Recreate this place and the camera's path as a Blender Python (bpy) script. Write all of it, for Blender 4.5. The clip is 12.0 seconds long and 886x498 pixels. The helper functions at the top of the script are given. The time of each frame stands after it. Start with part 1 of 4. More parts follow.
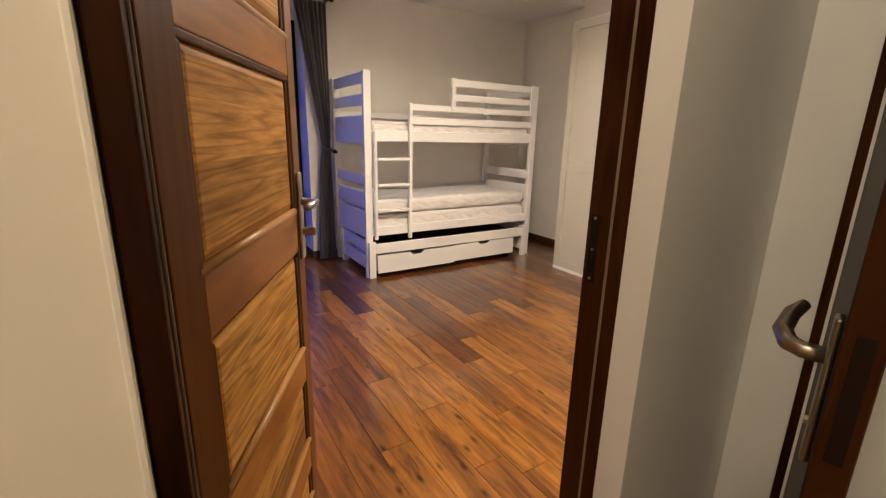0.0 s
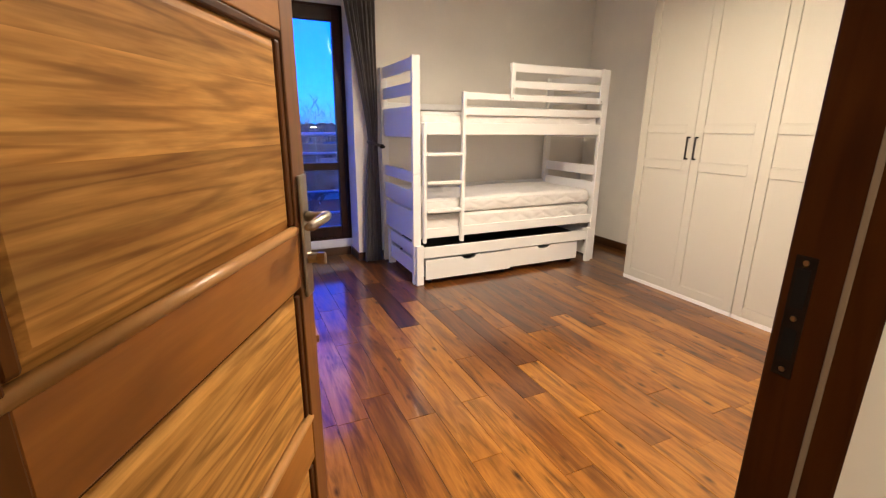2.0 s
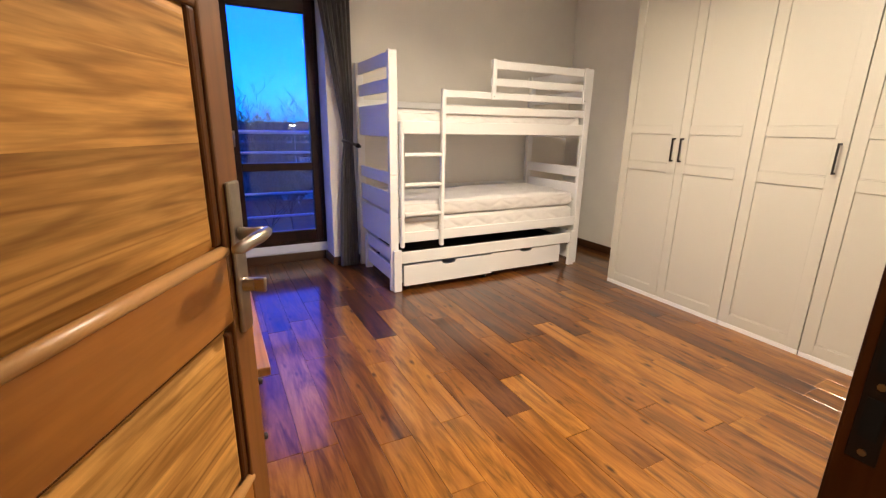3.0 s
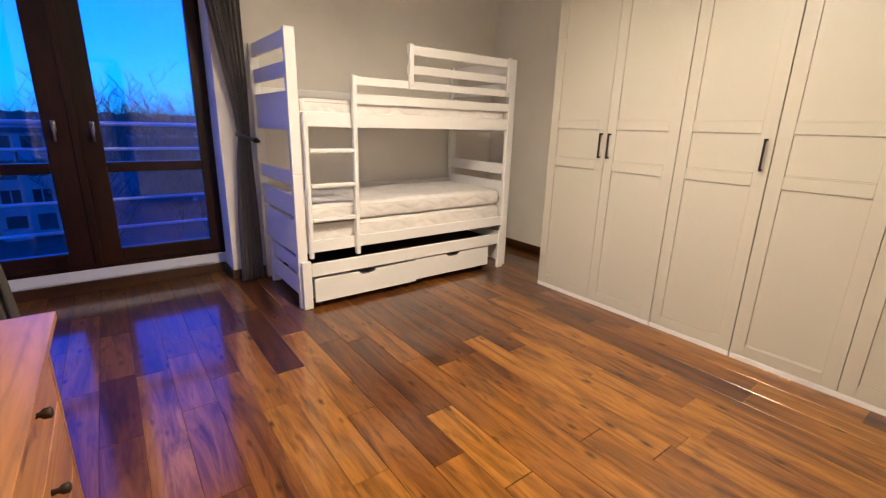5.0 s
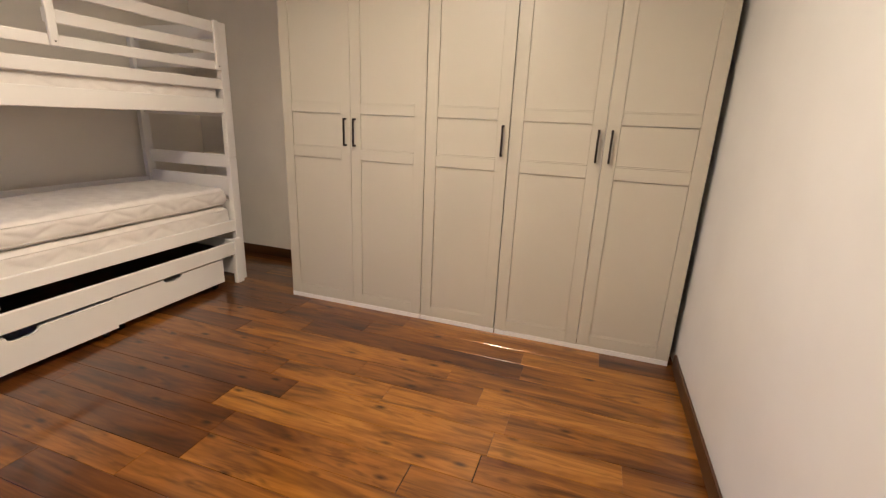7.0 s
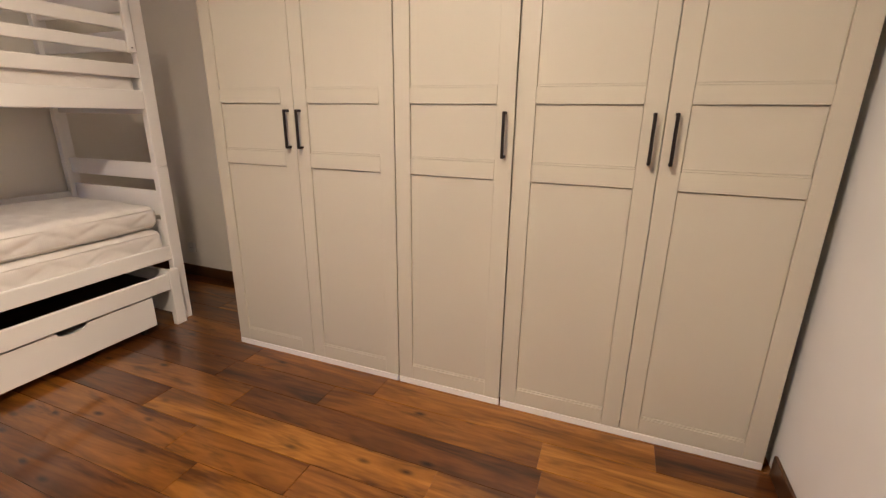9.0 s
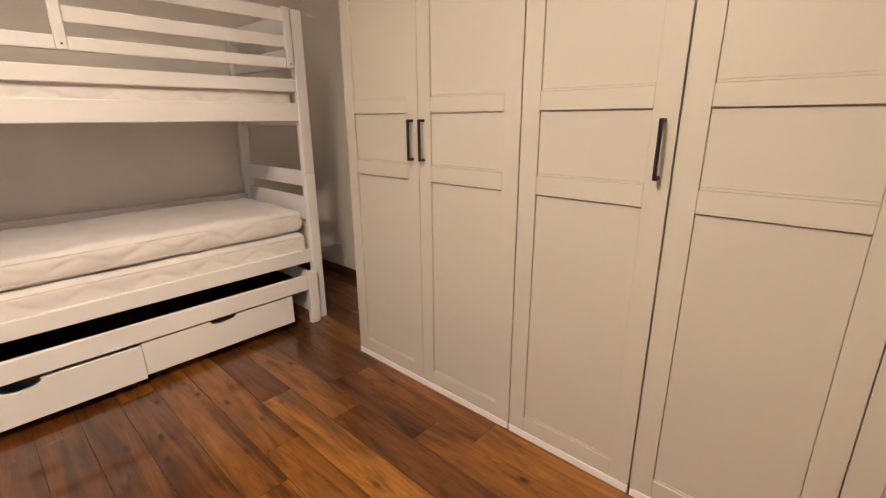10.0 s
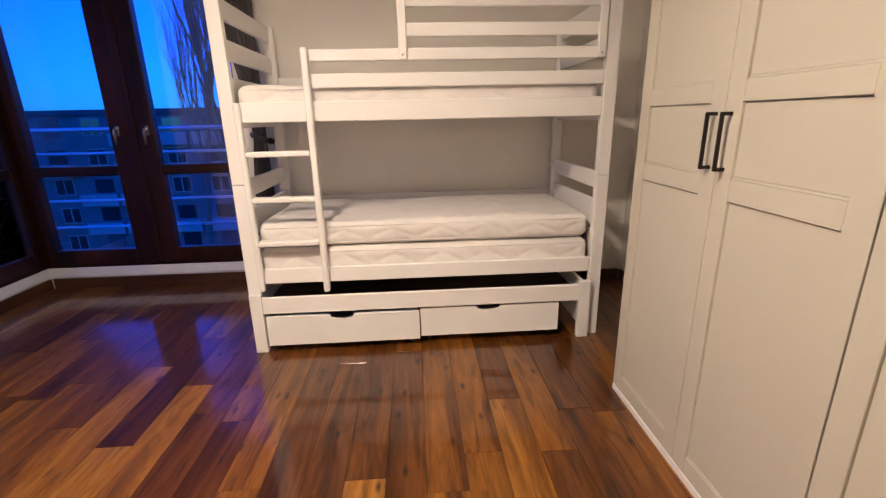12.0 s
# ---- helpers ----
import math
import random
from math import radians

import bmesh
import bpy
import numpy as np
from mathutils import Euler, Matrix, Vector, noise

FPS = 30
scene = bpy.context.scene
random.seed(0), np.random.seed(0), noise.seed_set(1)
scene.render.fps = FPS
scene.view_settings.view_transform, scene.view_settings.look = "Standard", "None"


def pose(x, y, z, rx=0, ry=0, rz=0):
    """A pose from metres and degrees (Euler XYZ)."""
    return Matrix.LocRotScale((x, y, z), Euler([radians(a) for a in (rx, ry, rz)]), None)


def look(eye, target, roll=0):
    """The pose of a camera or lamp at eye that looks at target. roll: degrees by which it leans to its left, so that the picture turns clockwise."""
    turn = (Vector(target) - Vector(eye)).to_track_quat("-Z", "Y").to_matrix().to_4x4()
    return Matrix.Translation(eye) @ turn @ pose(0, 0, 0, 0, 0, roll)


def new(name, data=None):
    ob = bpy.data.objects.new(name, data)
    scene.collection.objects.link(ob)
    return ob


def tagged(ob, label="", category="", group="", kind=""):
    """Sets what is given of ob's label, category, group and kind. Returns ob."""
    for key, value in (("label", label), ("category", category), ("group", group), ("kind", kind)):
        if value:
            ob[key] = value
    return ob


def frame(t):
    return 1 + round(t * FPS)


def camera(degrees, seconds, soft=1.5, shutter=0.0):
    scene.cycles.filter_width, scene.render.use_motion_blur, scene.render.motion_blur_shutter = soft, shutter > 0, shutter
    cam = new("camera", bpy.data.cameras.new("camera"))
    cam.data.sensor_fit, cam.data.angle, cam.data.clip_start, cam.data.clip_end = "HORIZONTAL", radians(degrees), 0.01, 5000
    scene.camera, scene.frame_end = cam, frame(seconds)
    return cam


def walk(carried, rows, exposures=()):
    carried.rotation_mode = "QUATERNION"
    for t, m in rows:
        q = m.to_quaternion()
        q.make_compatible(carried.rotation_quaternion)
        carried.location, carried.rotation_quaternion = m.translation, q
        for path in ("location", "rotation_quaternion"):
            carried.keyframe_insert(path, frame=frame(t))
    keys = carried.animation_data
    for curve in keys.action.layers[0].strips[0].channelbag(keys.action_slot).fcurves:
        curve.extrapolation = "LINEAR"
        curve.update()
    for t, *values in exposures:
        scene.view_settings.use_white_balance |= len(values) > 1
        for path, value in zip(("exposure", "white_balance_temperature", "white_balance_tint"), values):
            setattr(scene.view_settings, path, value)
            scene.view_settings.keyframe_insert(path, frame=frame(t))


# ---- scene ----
cam = camera(90.2, 12.0, soft=1.3)
PATH = [
    (0, (0.378, 0.17, 1.326), (1.401, 1.813, 0.823), 1.3),
    (0.5, (0.406, 0.178, 1.31), (1.257, 1.913, 0.796), -0.7),
    (1, (0.452, 0.25, 1.295), (1.242, 2.012, 0.775), -0.3),
    (1.5, (0.521, 0.397, 1.293), (1.308, 2.159, 0.766), 0.2),
    (2, (0.574, 0.54, 1.304), (1.389, 2.288, 0.775), 0.5),
    (2.5, (0.615, 0.622, 1.317), (1.469, 2.352, 0.788), 0.7),
    (3, (0.664, 0.683, 1.299), (1.554, 2.394, 0.77), 1.0),
    (3.2, (0.691, 0.729, 1.299), (1.596, 2.433, 0.77), 0.9),
    (4.8, (0.888, 0.975, 1.281), (1.969, 2.571, 0.747), 1.2),
    (5, (0.915, 0.979, 1.28), (2.074, 2.518, 0.741), 1.5),
    (5.5, (0.964, 1.056, 1.274), (2.35, 2.387, 0.719), 2.2),
    (6, (1.05, 1.161, 1.271), (2.678, 2.183, 0.717), 2.5),
    (6.5, (1.137, 1.287, 1.279), (2.901, 2.046, 0.72), 1.8),
    (7, (1.216, 1.366, 1.274), (3.035, 1.975, 0.71), 2.5),
    (7.2, (1.268, 1.371, 1.264), (3.088, 1.977, 0.697), 2.2),
    (8.8, (1.943, 1.477, 1.274), (3.734, 2.121, 0.659), 0.5),
    (9, (2.046, 1.468, 1.242), (3.827, 2.167, 0.659), 0.7),
    (9.5, (2.216, 1.507, 1.253), (3.924, 2.37, 0.671), -0.3),
    (10, (2.37, 1.485, 1.258), (3.789, 2.776, 0.691), -0.4),
    (10.5, (2.5, 1.462, 1.27), (3.573, 3.051, 0.699), 0.9),
    (11, (2.647, 1.467, 1.292), (3.371, 3.233, 0.696), -0.3),
    (11.5, (2.714, 1.507, 1.264), (3.169, 3.367, 0.684), -0.7),
    (12, (2.805, 1.551, 1.253), (2.919, 3.465, 0.686), -1.2),
]
walk(cam, [(t, look(eye, target, roll)) for t, eye, target, roll in PATH],
     [(0.0, -0.16, 6500, 9), (0.5, -0.10, 6500, 9), (1.5, 0.28, 6500, 8), (2.5, 0.28, 6430, 7), (3.2, 0.18, 6430, 7), (5.0, 0.04, 6450, 7), (7.0, -0.36, 6480, 10), (9.0, -0.30, 6580, 13), (10.5, -0.20, 6560, 13), (12.0, -0.12, 6480, 13)])

# ---- world and lights ----
world = bpy.data.worlds.new("dusk")
scene.world = world
world.use_nodes = True
wn, wl = world.node_tree.nodes, world.node_tree.links
sky = wn.new("ShaderNodeTexSky")
sky.sky_type, sky.sun_disc = "NISHITA", False
sky.sun_elevation, sky.sun_rotation = radians(5.0), radians(200)
sky.air_density, sky.dust_density, sky.ozone_density = 1.0, 0.3, 6.0
tint = wn.new("ShaderNodeMix")
tint.data_type, tint.blend_type = "RGBA", "MULTIPLY"
tint.inputs[0].default_value = 1.0
tint.inputs[7].default_value = (0.030, 0.37, 1.48, 1)
wl.new(sky.outputs[0], tint.inputs[6])
wl.new(tint.outputs[2], wn["Background"].inputs[0])
wn["Background"].inputs[1].default_value = 0.95


def lamp(name, place, size, watts, colour):
    data = bpy.data.lights.new(name, "AREA")
    data.shape, data.size, data.energy, data.color = "DISK", size, watts, colour
    ob = new(name, data)
    ob.location = place
    return ob


WARM = (1.0, 0.825, 0.655)
lamp("room_light", (2.18, 2.20, 2.440), 0.24, 76, WARM)
upward = lamp("room_light_upward", (2.18, 2.20, 2.610), 0.24, 34, WARM)
upward.rotation_euler = (math.pi, 0, 0)
lamp("corridor_light", (-0.15, 0.02, 3.00), 0.30, 32, (1.0, 0.80, 0.60))

# ---- materials ----


class Mat:
    """A node material with a few shorthands."""

    def __init__(self, name, rough=0.5, metal=0.0, coat=0.0):
        self.m = bpy.data.materials.new(name)
        self.m.use_nodes = True
        self.n, self.l = self.m.node_tree.nodes, self.m.node_tree.links
        self.b = self.n["Principled BSDF"]
        self.b.inputs["Roughness"].default_value = rough
        self.b.inputs["Metallic"].default_value = metal
        self.b.inputs["Coat Weight"].default_value = coat
        self.b.inputs["Coat Roughness"].default_value = 0.12

    def add(self, kind, **values):
        node = self.n.new("ShaderNode" + kind)
        for key, value in values.items():
            node.inputs[key.replace("_", " ")].default_value = value
        return node

    def coords(self, scale=(1, 1, 1), shift=False, world=False):
        src = self.add("NewGeometry").outputs["Position"] if world else self.add("TexCoord").outputs["Object"]
        mapping = self.add("Mapping")
        mapping.inputs["Scale"].default_value = scale
        self.l.new(src, mapping.inputs["Vector"])
        if shift:
            info, mult = self.add("ObjectInfo"), self.add("Math")
            mult.operation = "MULTIPLY"
            mult.inputs[1].default_value = 87.0
            self.l.new(info.outputs["Random"], mult.inputs[0])
            self.l.new(mult.outputs[0], mapping.inputs["Location"])
        return mapping.outputs[0]

    def noise(self, vec, scale, detail=3.0, rough=0.55, distort=0.0):
        node = self.add("TexNoise", Scale=scale, Detail=detail, Roughness=rough, Distortion=distort)
        self.l.new(vec, node.inputs["Vector"])
        return node.outputs["Fac"]

    def ramp(self, fac, *stops):
        node = self.add("ValToRGB")
        els = node.color_ramp.elements
        while len(els) < len(stops):
            els.new(0.5)
        for el, (pos, col) in zip(els, stops):
            el.position = pos
            el.color = (*col, 1) if len(col) == 3 else col
        self.l.new(fac, node.inputs["Fac"])
        return node.outputs["Color"]

    def mix(self, fac, a, b, mode="MIX"):
        node = self.add("Mix")
        node.data_type, node.blend_type = "RGBA", mode
        for sock, v in ((node.inputs[0], fac), (node.inputs[6], a), (node.inputs[7], b)):
            if isinstance(v, (int, float)):
                sock.default_value = v
            elif isinstance(v, tuple):
                sock.default_value = (*v, 1)
            else:
                self.l.new(v, sock)
        return node.outputs[2]

    def colour(self, v):
        if isinstance(v, tuple):
            self.b.inputs["Base Color"].default_value = (*v, 1)
        else:
            self.l.new(v, self.b.inputs["Base Color"])

    def rough(self, fac, lo, hi):
        node = self.add("MapRange")
        node.inputs["To Min"].default_value, node.inputs["To Max"].default_value = lo, hi
        self.l.new(fac, node.inputs["Value"])
        self.l.new(node.outputs[0], self.b.inputs["Roughness"])

    def bump(self, fac, strength, dist=0.002):
        node = self.add("Bump", Strength=strength, Distance=dist)
        self.l.new(fac, node.inputs["Height"])
        self.l.new(node.outputs[0], self.b.inputs["Normal"])


def paint(name, base, rough=0.6, grain=180.0, strength=0.12, mottling=0.05):
    m = Mat(name, rough)
    v = m.coords(world=True)
    big = m.noise(v, 1.7, 4)
    lo = tuple(c * (1 - mottling) for c in base)
    hi = tuple(min(1, c * (1 + mottling)) for c in base)
    m.colour(m.ramp(big, (0.3, lo), (0.7, hi)))
    m.rough(m.noise(v, 6.0, 3), rough - 0.06, rough + 0.06)
    m.bump(m.noise(v, grain, 2), strength, 0.001)
    return m.m


def wood(name, dark, mid, light, along=1, rough=(0.18, 0.30), knots=0.8, shift=True, fine=1.0, coat=0.0, rings=0.0, board=0.0, spread=1.0, short=1.0, fibres=0.22, shine=0.5, lustre=0.0, dots=1.0):
    """Wood with its grain along one local axis: broad figure, growth rings, fibres, dark streaks and knots."""
    m = Mat(name, coat=coat)
    m.b.inputs["Specular IOR Level"].default_value = shine
    tone = None
    if board:
        # the boards that a panel is glued up from, each with its own tone and grain
        sep, div, flo, rnd = m.add("SeparateXYZ"), m.add("Math"), m.add("Math"), m.add("TexWhiteNoise")
        div.operation, flo.operation, rnd.noise_dimensions = "DIVIDE", "FLOOR", "1D"
        div.inputs[1].default_value = board
        m.l.new(m.add("TexCoord").outputs["Object"], sep.inputs[0])
        m.l.new(sep.outputs[2], div.inputs[0])
        m.l.new(div.outputs[0], flo.inputs[0])
        m.l.new(flo.outputs[0], rnd.inputs["W"])
        tone = rnd.outputs["Value"]

    def stretched(across, length):
        sc = [across] * 3
        sc[along] = length
        out = m.coords(tuple(sc), shift)
        if tone:
            far, plus = m.add("Math"), m.add("VectorMath")
            far.operation, plus.operation = "MULTIPLY", "ADD"
            far.inputs[1].default_value = 71.0
            m.l.new(tone, far.inputs[0])
            m.l.new(out, plus.inputs[0])
            m.l.new(far.outputs[0], plus.inputs[1])
            out = plus.outputs[0]
        return out

    figure = m.noise(stretched(8.0 * fine, 1.3 * fine * short), 1.0, 4, 0.6, 0.5)
    body = m.ramp(figure, (0.50 - 0.20 * spread, dark), (0.50 - 0.06 * spread, mid), (0.50 + 0.10 * spread, light), (0.50 + 0.25 * spread, mid))
    if rings:
        # growth rings: level lines of a slow noise, drawn out along the grain
        slow = m.noise(stretched(9.0 * fine, 0.42 * fine * short if board else 0.85 * fine * short), 1.0, 2.0, 0.45, 0.12 if board else 0.35)
        mul, sine = m.add("Math"), m.add("Math")
        mul.operation, sine.operation = "MULTIPLY", "SINE"
        mul.inputs[1].default_value = 64.0 if board else 60.0
        m.l.new(slow, mul.inputs[0])
        m.l.new(mul.outputs[0], sine.inputs[0])
        band = m.add("MapRange")
        band.inputs["From Min"].default_value = -1.0
        m.l.new(sine.outputs[0], band.inputs["Value"])
        if board:
            # broad dark and golden tongues that follow the rings
            wide, slow_sine, tongue = m.add("Math"), m.add("Math"), m.add("MapRange")
            wide.operation, slow_sine.operation = "MULTIPLY", "SINE"
            wide.inputs[1].default_value = 21.0
            tongue.inputs["From Min"].default_value = -1.0
            m.l.new(slow, wide.inputs[0])
            m.l.new(wide.outputs[0], slow_sine.inputs[0])
            m.l.new(slow_sine.outputs[0], tongue.inputs["Value"])
            body = m.mix(0.28, body, m.ramp(tongue.outputs[0], (0.0, dark), (0.42, mid), (0.60, light), (1.0, mid)))
        body = m.mix(rings, body, m.ramp(band.outputs[0], (0.0, (0.52, 0.47, 0.42)), (0.30, (0.94, 0.94, 0.94)), (1.0, (1.10, 1.10, 1.08))), "MULTIPLY")
    if tone:
        body = m.mix(1.0, body, m.ramp(tone, (0.0, (0.66, 0.64, 0.62)), (1.0, (1.22, 1.22, 1.20))), "MULTIPLY")
    fibre = m.noise(stretched(95.0, 7.0), 1.0, 3, 0.6)
    body = m.mix(fibres, body, m.ramp(fibre, (0.32, (0.50, 0.46, 0.42)), (0.68, (1.22, 1.22, 1.22))), "MULTIPLY")
    streak = m.ramp(m.noise(stretched(15.0 * fine, 2.4 * fine * short), 1.0, 3, 0.6, 0.8), (0.60 - 0.05 * (knots > 0.8), (0, 0, 0)), (0.72, (knots * 0.75,) * 3))
    body = m.mix(streak, body, tuple(c * 0.55 for c in dark))
    vor = m.add("TexVoronoi", Scale=1.0)
    m.l.new(stretched(9.0 * dots, 3.6 * dots), vor.inputs["Vector"])
    spot = m.ramp(vor.outputs["Distance"], (0.06, (1, 1, 1)), (0.24, (0, 0, 0)))
    pick = m.ramp(vor.outputs["Color"], (0.52, (0, 0, 0)), (0.56, (knots,) * 3))
    body = m.mix(m.mix(1.0, spot, pick, "MULTIPLY"), body, tuple(c * 0.35 for c in dark))
    m.colour(body)
    if lustre:
        # fibres under a clear lacquer glint in the wood's own colour
        m.l.new(m.mix(1.0, body, (lustre,) * 3, "MULTIPLY"), m.b.inputs["Specular Tint"])
    m.rough(figure, *rough)
    m.bump(fibre, 0.04, 0.0006)
    return m.m


WALL_WHITE = paint("white_wall_paint", (0.72, 0.725, 0.695))
WALL_GREY = paint("grey_wall_paint", (0.80, 0.765, 0.690))
WALL_CREAM = paint("cream_wall_paint", (0.76, 0.725, 0.625))
CEILING = paint("ceiling_paint", (0.80, 0.79, 0.77))
BED_WHITE = paint("white_bed_lacquer", (0.86, 0.85, 0.82), 0.38, 60.0, 0.05, 0.02)
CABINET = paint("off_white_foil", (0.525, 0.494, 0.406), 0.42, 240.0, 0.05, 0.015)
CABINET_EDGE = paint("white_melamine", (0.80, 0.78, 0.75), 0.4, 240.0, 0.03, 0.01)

PLANK = dict(rough=(0.40, 0.52), coat=1.0, lustre=4.4, knots=0.92, fine=1.3, short=0.80, fibres=0.26, spread=0.95, rings=0.30, shine=0.8, dots=1.7)
FLOOR_TONES = [
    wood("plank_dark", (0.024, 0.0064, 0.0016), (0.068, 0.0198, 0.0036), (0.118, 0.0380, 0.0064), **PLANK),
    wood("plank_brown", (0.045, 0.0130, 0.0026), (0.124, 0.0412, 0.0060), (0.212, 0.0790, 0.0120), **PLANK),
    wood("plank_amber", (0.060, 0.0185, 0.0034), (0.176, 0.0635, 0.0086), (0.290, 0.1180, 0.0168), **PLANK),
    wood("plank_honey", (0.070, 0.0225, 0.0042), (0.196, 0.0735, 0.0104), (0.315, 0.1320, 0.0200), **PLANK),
]
DOOR_PANEL = wood("door_panel_wood", (0.350, 0.162, 0.040), (0.530, 0.255, 0.061), (0.650, 0.345, 0.095), 0, (0.55, 0.66), 0.4, False, 1.7, 0.0, 0.62, 0.098, 1.0, 1.35, 0.60, shine=0.15)
# paler than the rails: the lip's gloss is painted into the wood
DOOR_LIP_GLOSS = wood("door_lip_gloss_wood", (0.260, 0.115, 0.030), (0.400, 0.195, 0.060), (0.480, 0.255, 0.090), 0, (0.26, 0.38), 0.1, True, 0.8, 0.0, 0.2)
# lit copy of the stile wood, with the light put into its colour
DOOR_STILE_LIT = wood("lit_stile_wood", (0.085, 0.029, 0.006), (0.165, 0.060, 0.012), (0.220, 0.084, 0.018), 2, (0.38, 0.50), 0.1, True, 0.6, 0.0, 0.2)
DOOR_RAIL = wood("door_rail_wood", (0.190, 0.066, 0.011), (0.330, 0.122, 0.020), (0.420, 0.176, 0.034), 0, (0.32, 0.44), 0.15, True, 0.7, 0.0, 0.40, 0.0, 1.0, 1.6)
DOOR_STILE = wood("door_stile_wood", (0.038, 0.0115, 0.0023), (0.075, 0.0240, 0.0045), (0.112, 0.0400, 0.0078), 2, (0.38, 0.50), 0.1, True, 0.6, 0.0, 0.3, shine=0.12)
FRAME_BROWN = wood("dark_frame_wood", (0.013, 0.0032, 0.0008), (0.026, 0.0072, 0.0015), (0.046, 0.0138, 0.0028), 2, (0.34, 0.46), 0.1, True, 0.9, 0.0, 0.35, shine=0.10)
WINDOW_BROWN = wood("dark_window_wood", (0.007, 0.0019, 0.0007), (0.016, 0.0044, 0.0014), (0.027, 0.0075, 0.0025), 2, (0.34, 0.46), 0.05, True, 0.7, 0.05, shine=0.22)
SKIRTING = wood("skirting_wood", (0.024, 0.0085, 0.003), (0.048, 0.0180, 0.0055), (0.075, 0.030, 0.0095), 0, (0.28, 0.42), 0.1, True, 0.6)
SKIRTING_Y = wood("skirting_wood_y", (0.024, 0.0085, 0.003), (0.048, 0.0180, 0.0055), (0.075, 0.030, 0.0095), 1, (0.28, 0.42), 0.1, True, 0.6)
PINE = wood("pine_wood", (0.240, 0.092, 0.024), (0.400, 0.172, 0.050), (0.480, 0.228, 0.074), 1, (0.30, 0.42), 0.9, True, 0.7, 0.1, 0.45)


def metal(name, base, rough, metallic=1.0):
    m = Mat(name, rough, metallic)
    v = m.coords((1, 1, 1))
    fac = m.noise(v, 60.0, 3)
    m.colour(m.ramp(fac, (0.3, tuple(c * 0.85 for c in base)), (0.7, base)))
    m.rough(fac, rough - 0.06, rough + 0.08)
    return m.m


NICKEL = metal("brushed_nickel", (0.38, 0.33, 0.27), 0.30)
BRONZE = metal("dark_bronze", (0.045, 0.032, 0.024), 0.5, 0.5)
STRIKE_METAL = metal("burnished_strike_metal", (0.012, 0.0065, 0.0038), 0.6, 0.0)
STRIKE_METAL.node_tree.nodes["Principled BSDF"].inputs["Specular IOR Level"].default_value = 0.12
BLACK_METAL = metal("black_metal", (0.022, 0.016, 0.014), 0.42, 0.6)
BLACK = paint("black_shadow_gap", (0.012, 0.011, 0.010), 0.7, 90.0, 0.02)
BLACK.node_tree.nodes["Principled BSDF"].inputs["Specular IOR Level"].default_value = 0.05
RAIL_METAL = metal("galvanised_rail", (0.55, 0.57, 0.60), 0.35, 0.7)


def cloth(name, base, weave, strength, quilt=False):
    m = Mat(name, 0.9)
    v = m.coords((1, 1, 1))
    soft = m.noise(v, 5.0, 4)
    m.colour(m.ramp(soft, (0.3, tuple(c * 0.9 for c in base)), (0.7, base)))
    wave = m.add("TexWave", Scale=weave, Distortion=0.6)
    m.l.new(v, wave.inputs["Vector"])
    height = wave.outputs["Fac"]
    if quilt:
        # diagonal quilting: two crossed sets of soft ridges
        ridges = []
        for turn in (0.8, -0.8):
            mp = m.add("Mapping")
            mp.inputs["Rotation"].default_value = (turn, 0.25, turn)
            m.l.new(v, mp.inputs["Vector"])
            w = m.add("TexWave", Scale=4.2, Distortion=0.5)
            m.l.new(mp.outputs[0], w.inputs["Vector"])
            ridges.append(w.outputs["Color"])
        height = m.mix(0.12, m.mix(1.0, *ridges, "LIGHTEN"), wave.outputs["Color"])
    m.bump(height, strength, 0.012 if quilt else 0.004)
    m.b.inputs["Sheen Weight"].default_value = 0.15
    return m.m


CURTAIN = cloth("grey_curtain_cloth", (0.080, 0.071, 0.068), 220.0, 0.15)
MATTRESS = cloth("white_quilted_ticking", (0.82, 0.79, 0.75), 40.0, 0.10, True)


def glass():
    m = bpy.data.materials.new("window_glass")
    m.use_nodes = True
    n, l = m.node_tree.nodes, m.node_tree.links
    n.remove(n["Principled BSDF"])
    clear, gloss, fres, mixer = (n.new("ShaderNode" + k) for k in ("BsdfTransparent", "BsdfGlossy", "Fresnel", "MixShader"))
    clear.inputs[0].default_value = (0.93, 0.96, 0.98, 1)
    gloss.inputs["Roughness"].default_value = 0.02
    fres.inputs["IOR"].default_value = 1.5
    l.new(fres.outputs[0], mixer.inputs[0])
    l.new(clear.outputs[0], mixer.inputs[1])
    l.new(gloss.outputs[0], mixer.inputs[2])
    l.new(mixer.outputs[0], n["Material Output"].inputs[0])
    return m


GLASS = glass()


def glow(name, colour, strength):
    m = Mat(name, 0.4)
    m.b.inputs["Emission Color"].default_value = (*colour, 1)
    m.b.inputs["Emission Strength"].default_value = strength
    return m.m


LAMP_GLOW = glow("lamp_diffuser", (1.0, 0.82, 0.6), 3.0)
SHADE_GLOW = glow("lit_shade_cloth", (1.0, 0.825, 0.655), 5.0)
STREET_GLOW = glow("street_lamp_glow", (1.0, 0.75, 0.5), 30.0)
CONCRETE = paint("weathered_concrete", (0.30, 0.30, 0.30), 0.85, 8.0, 0.5, 0.2)
FACADE = paint("grey_render_facade", (0.105, 0.10, 0.10), 0.85, 6.0, 0.3, 0.2)
FACADE_LIGHT = paint("pale_render_facade", (0.24, 0.24, 0.24), 0.85, 6.0, 0.3, 0.10)
ROOFING = paint("dark_roof_felt", (0.06, 0.06, 0.065), 0.9, 6.0, 0.3, 0.2)
DARK_PANE = Mat("dark_window_pane", 0.1).m
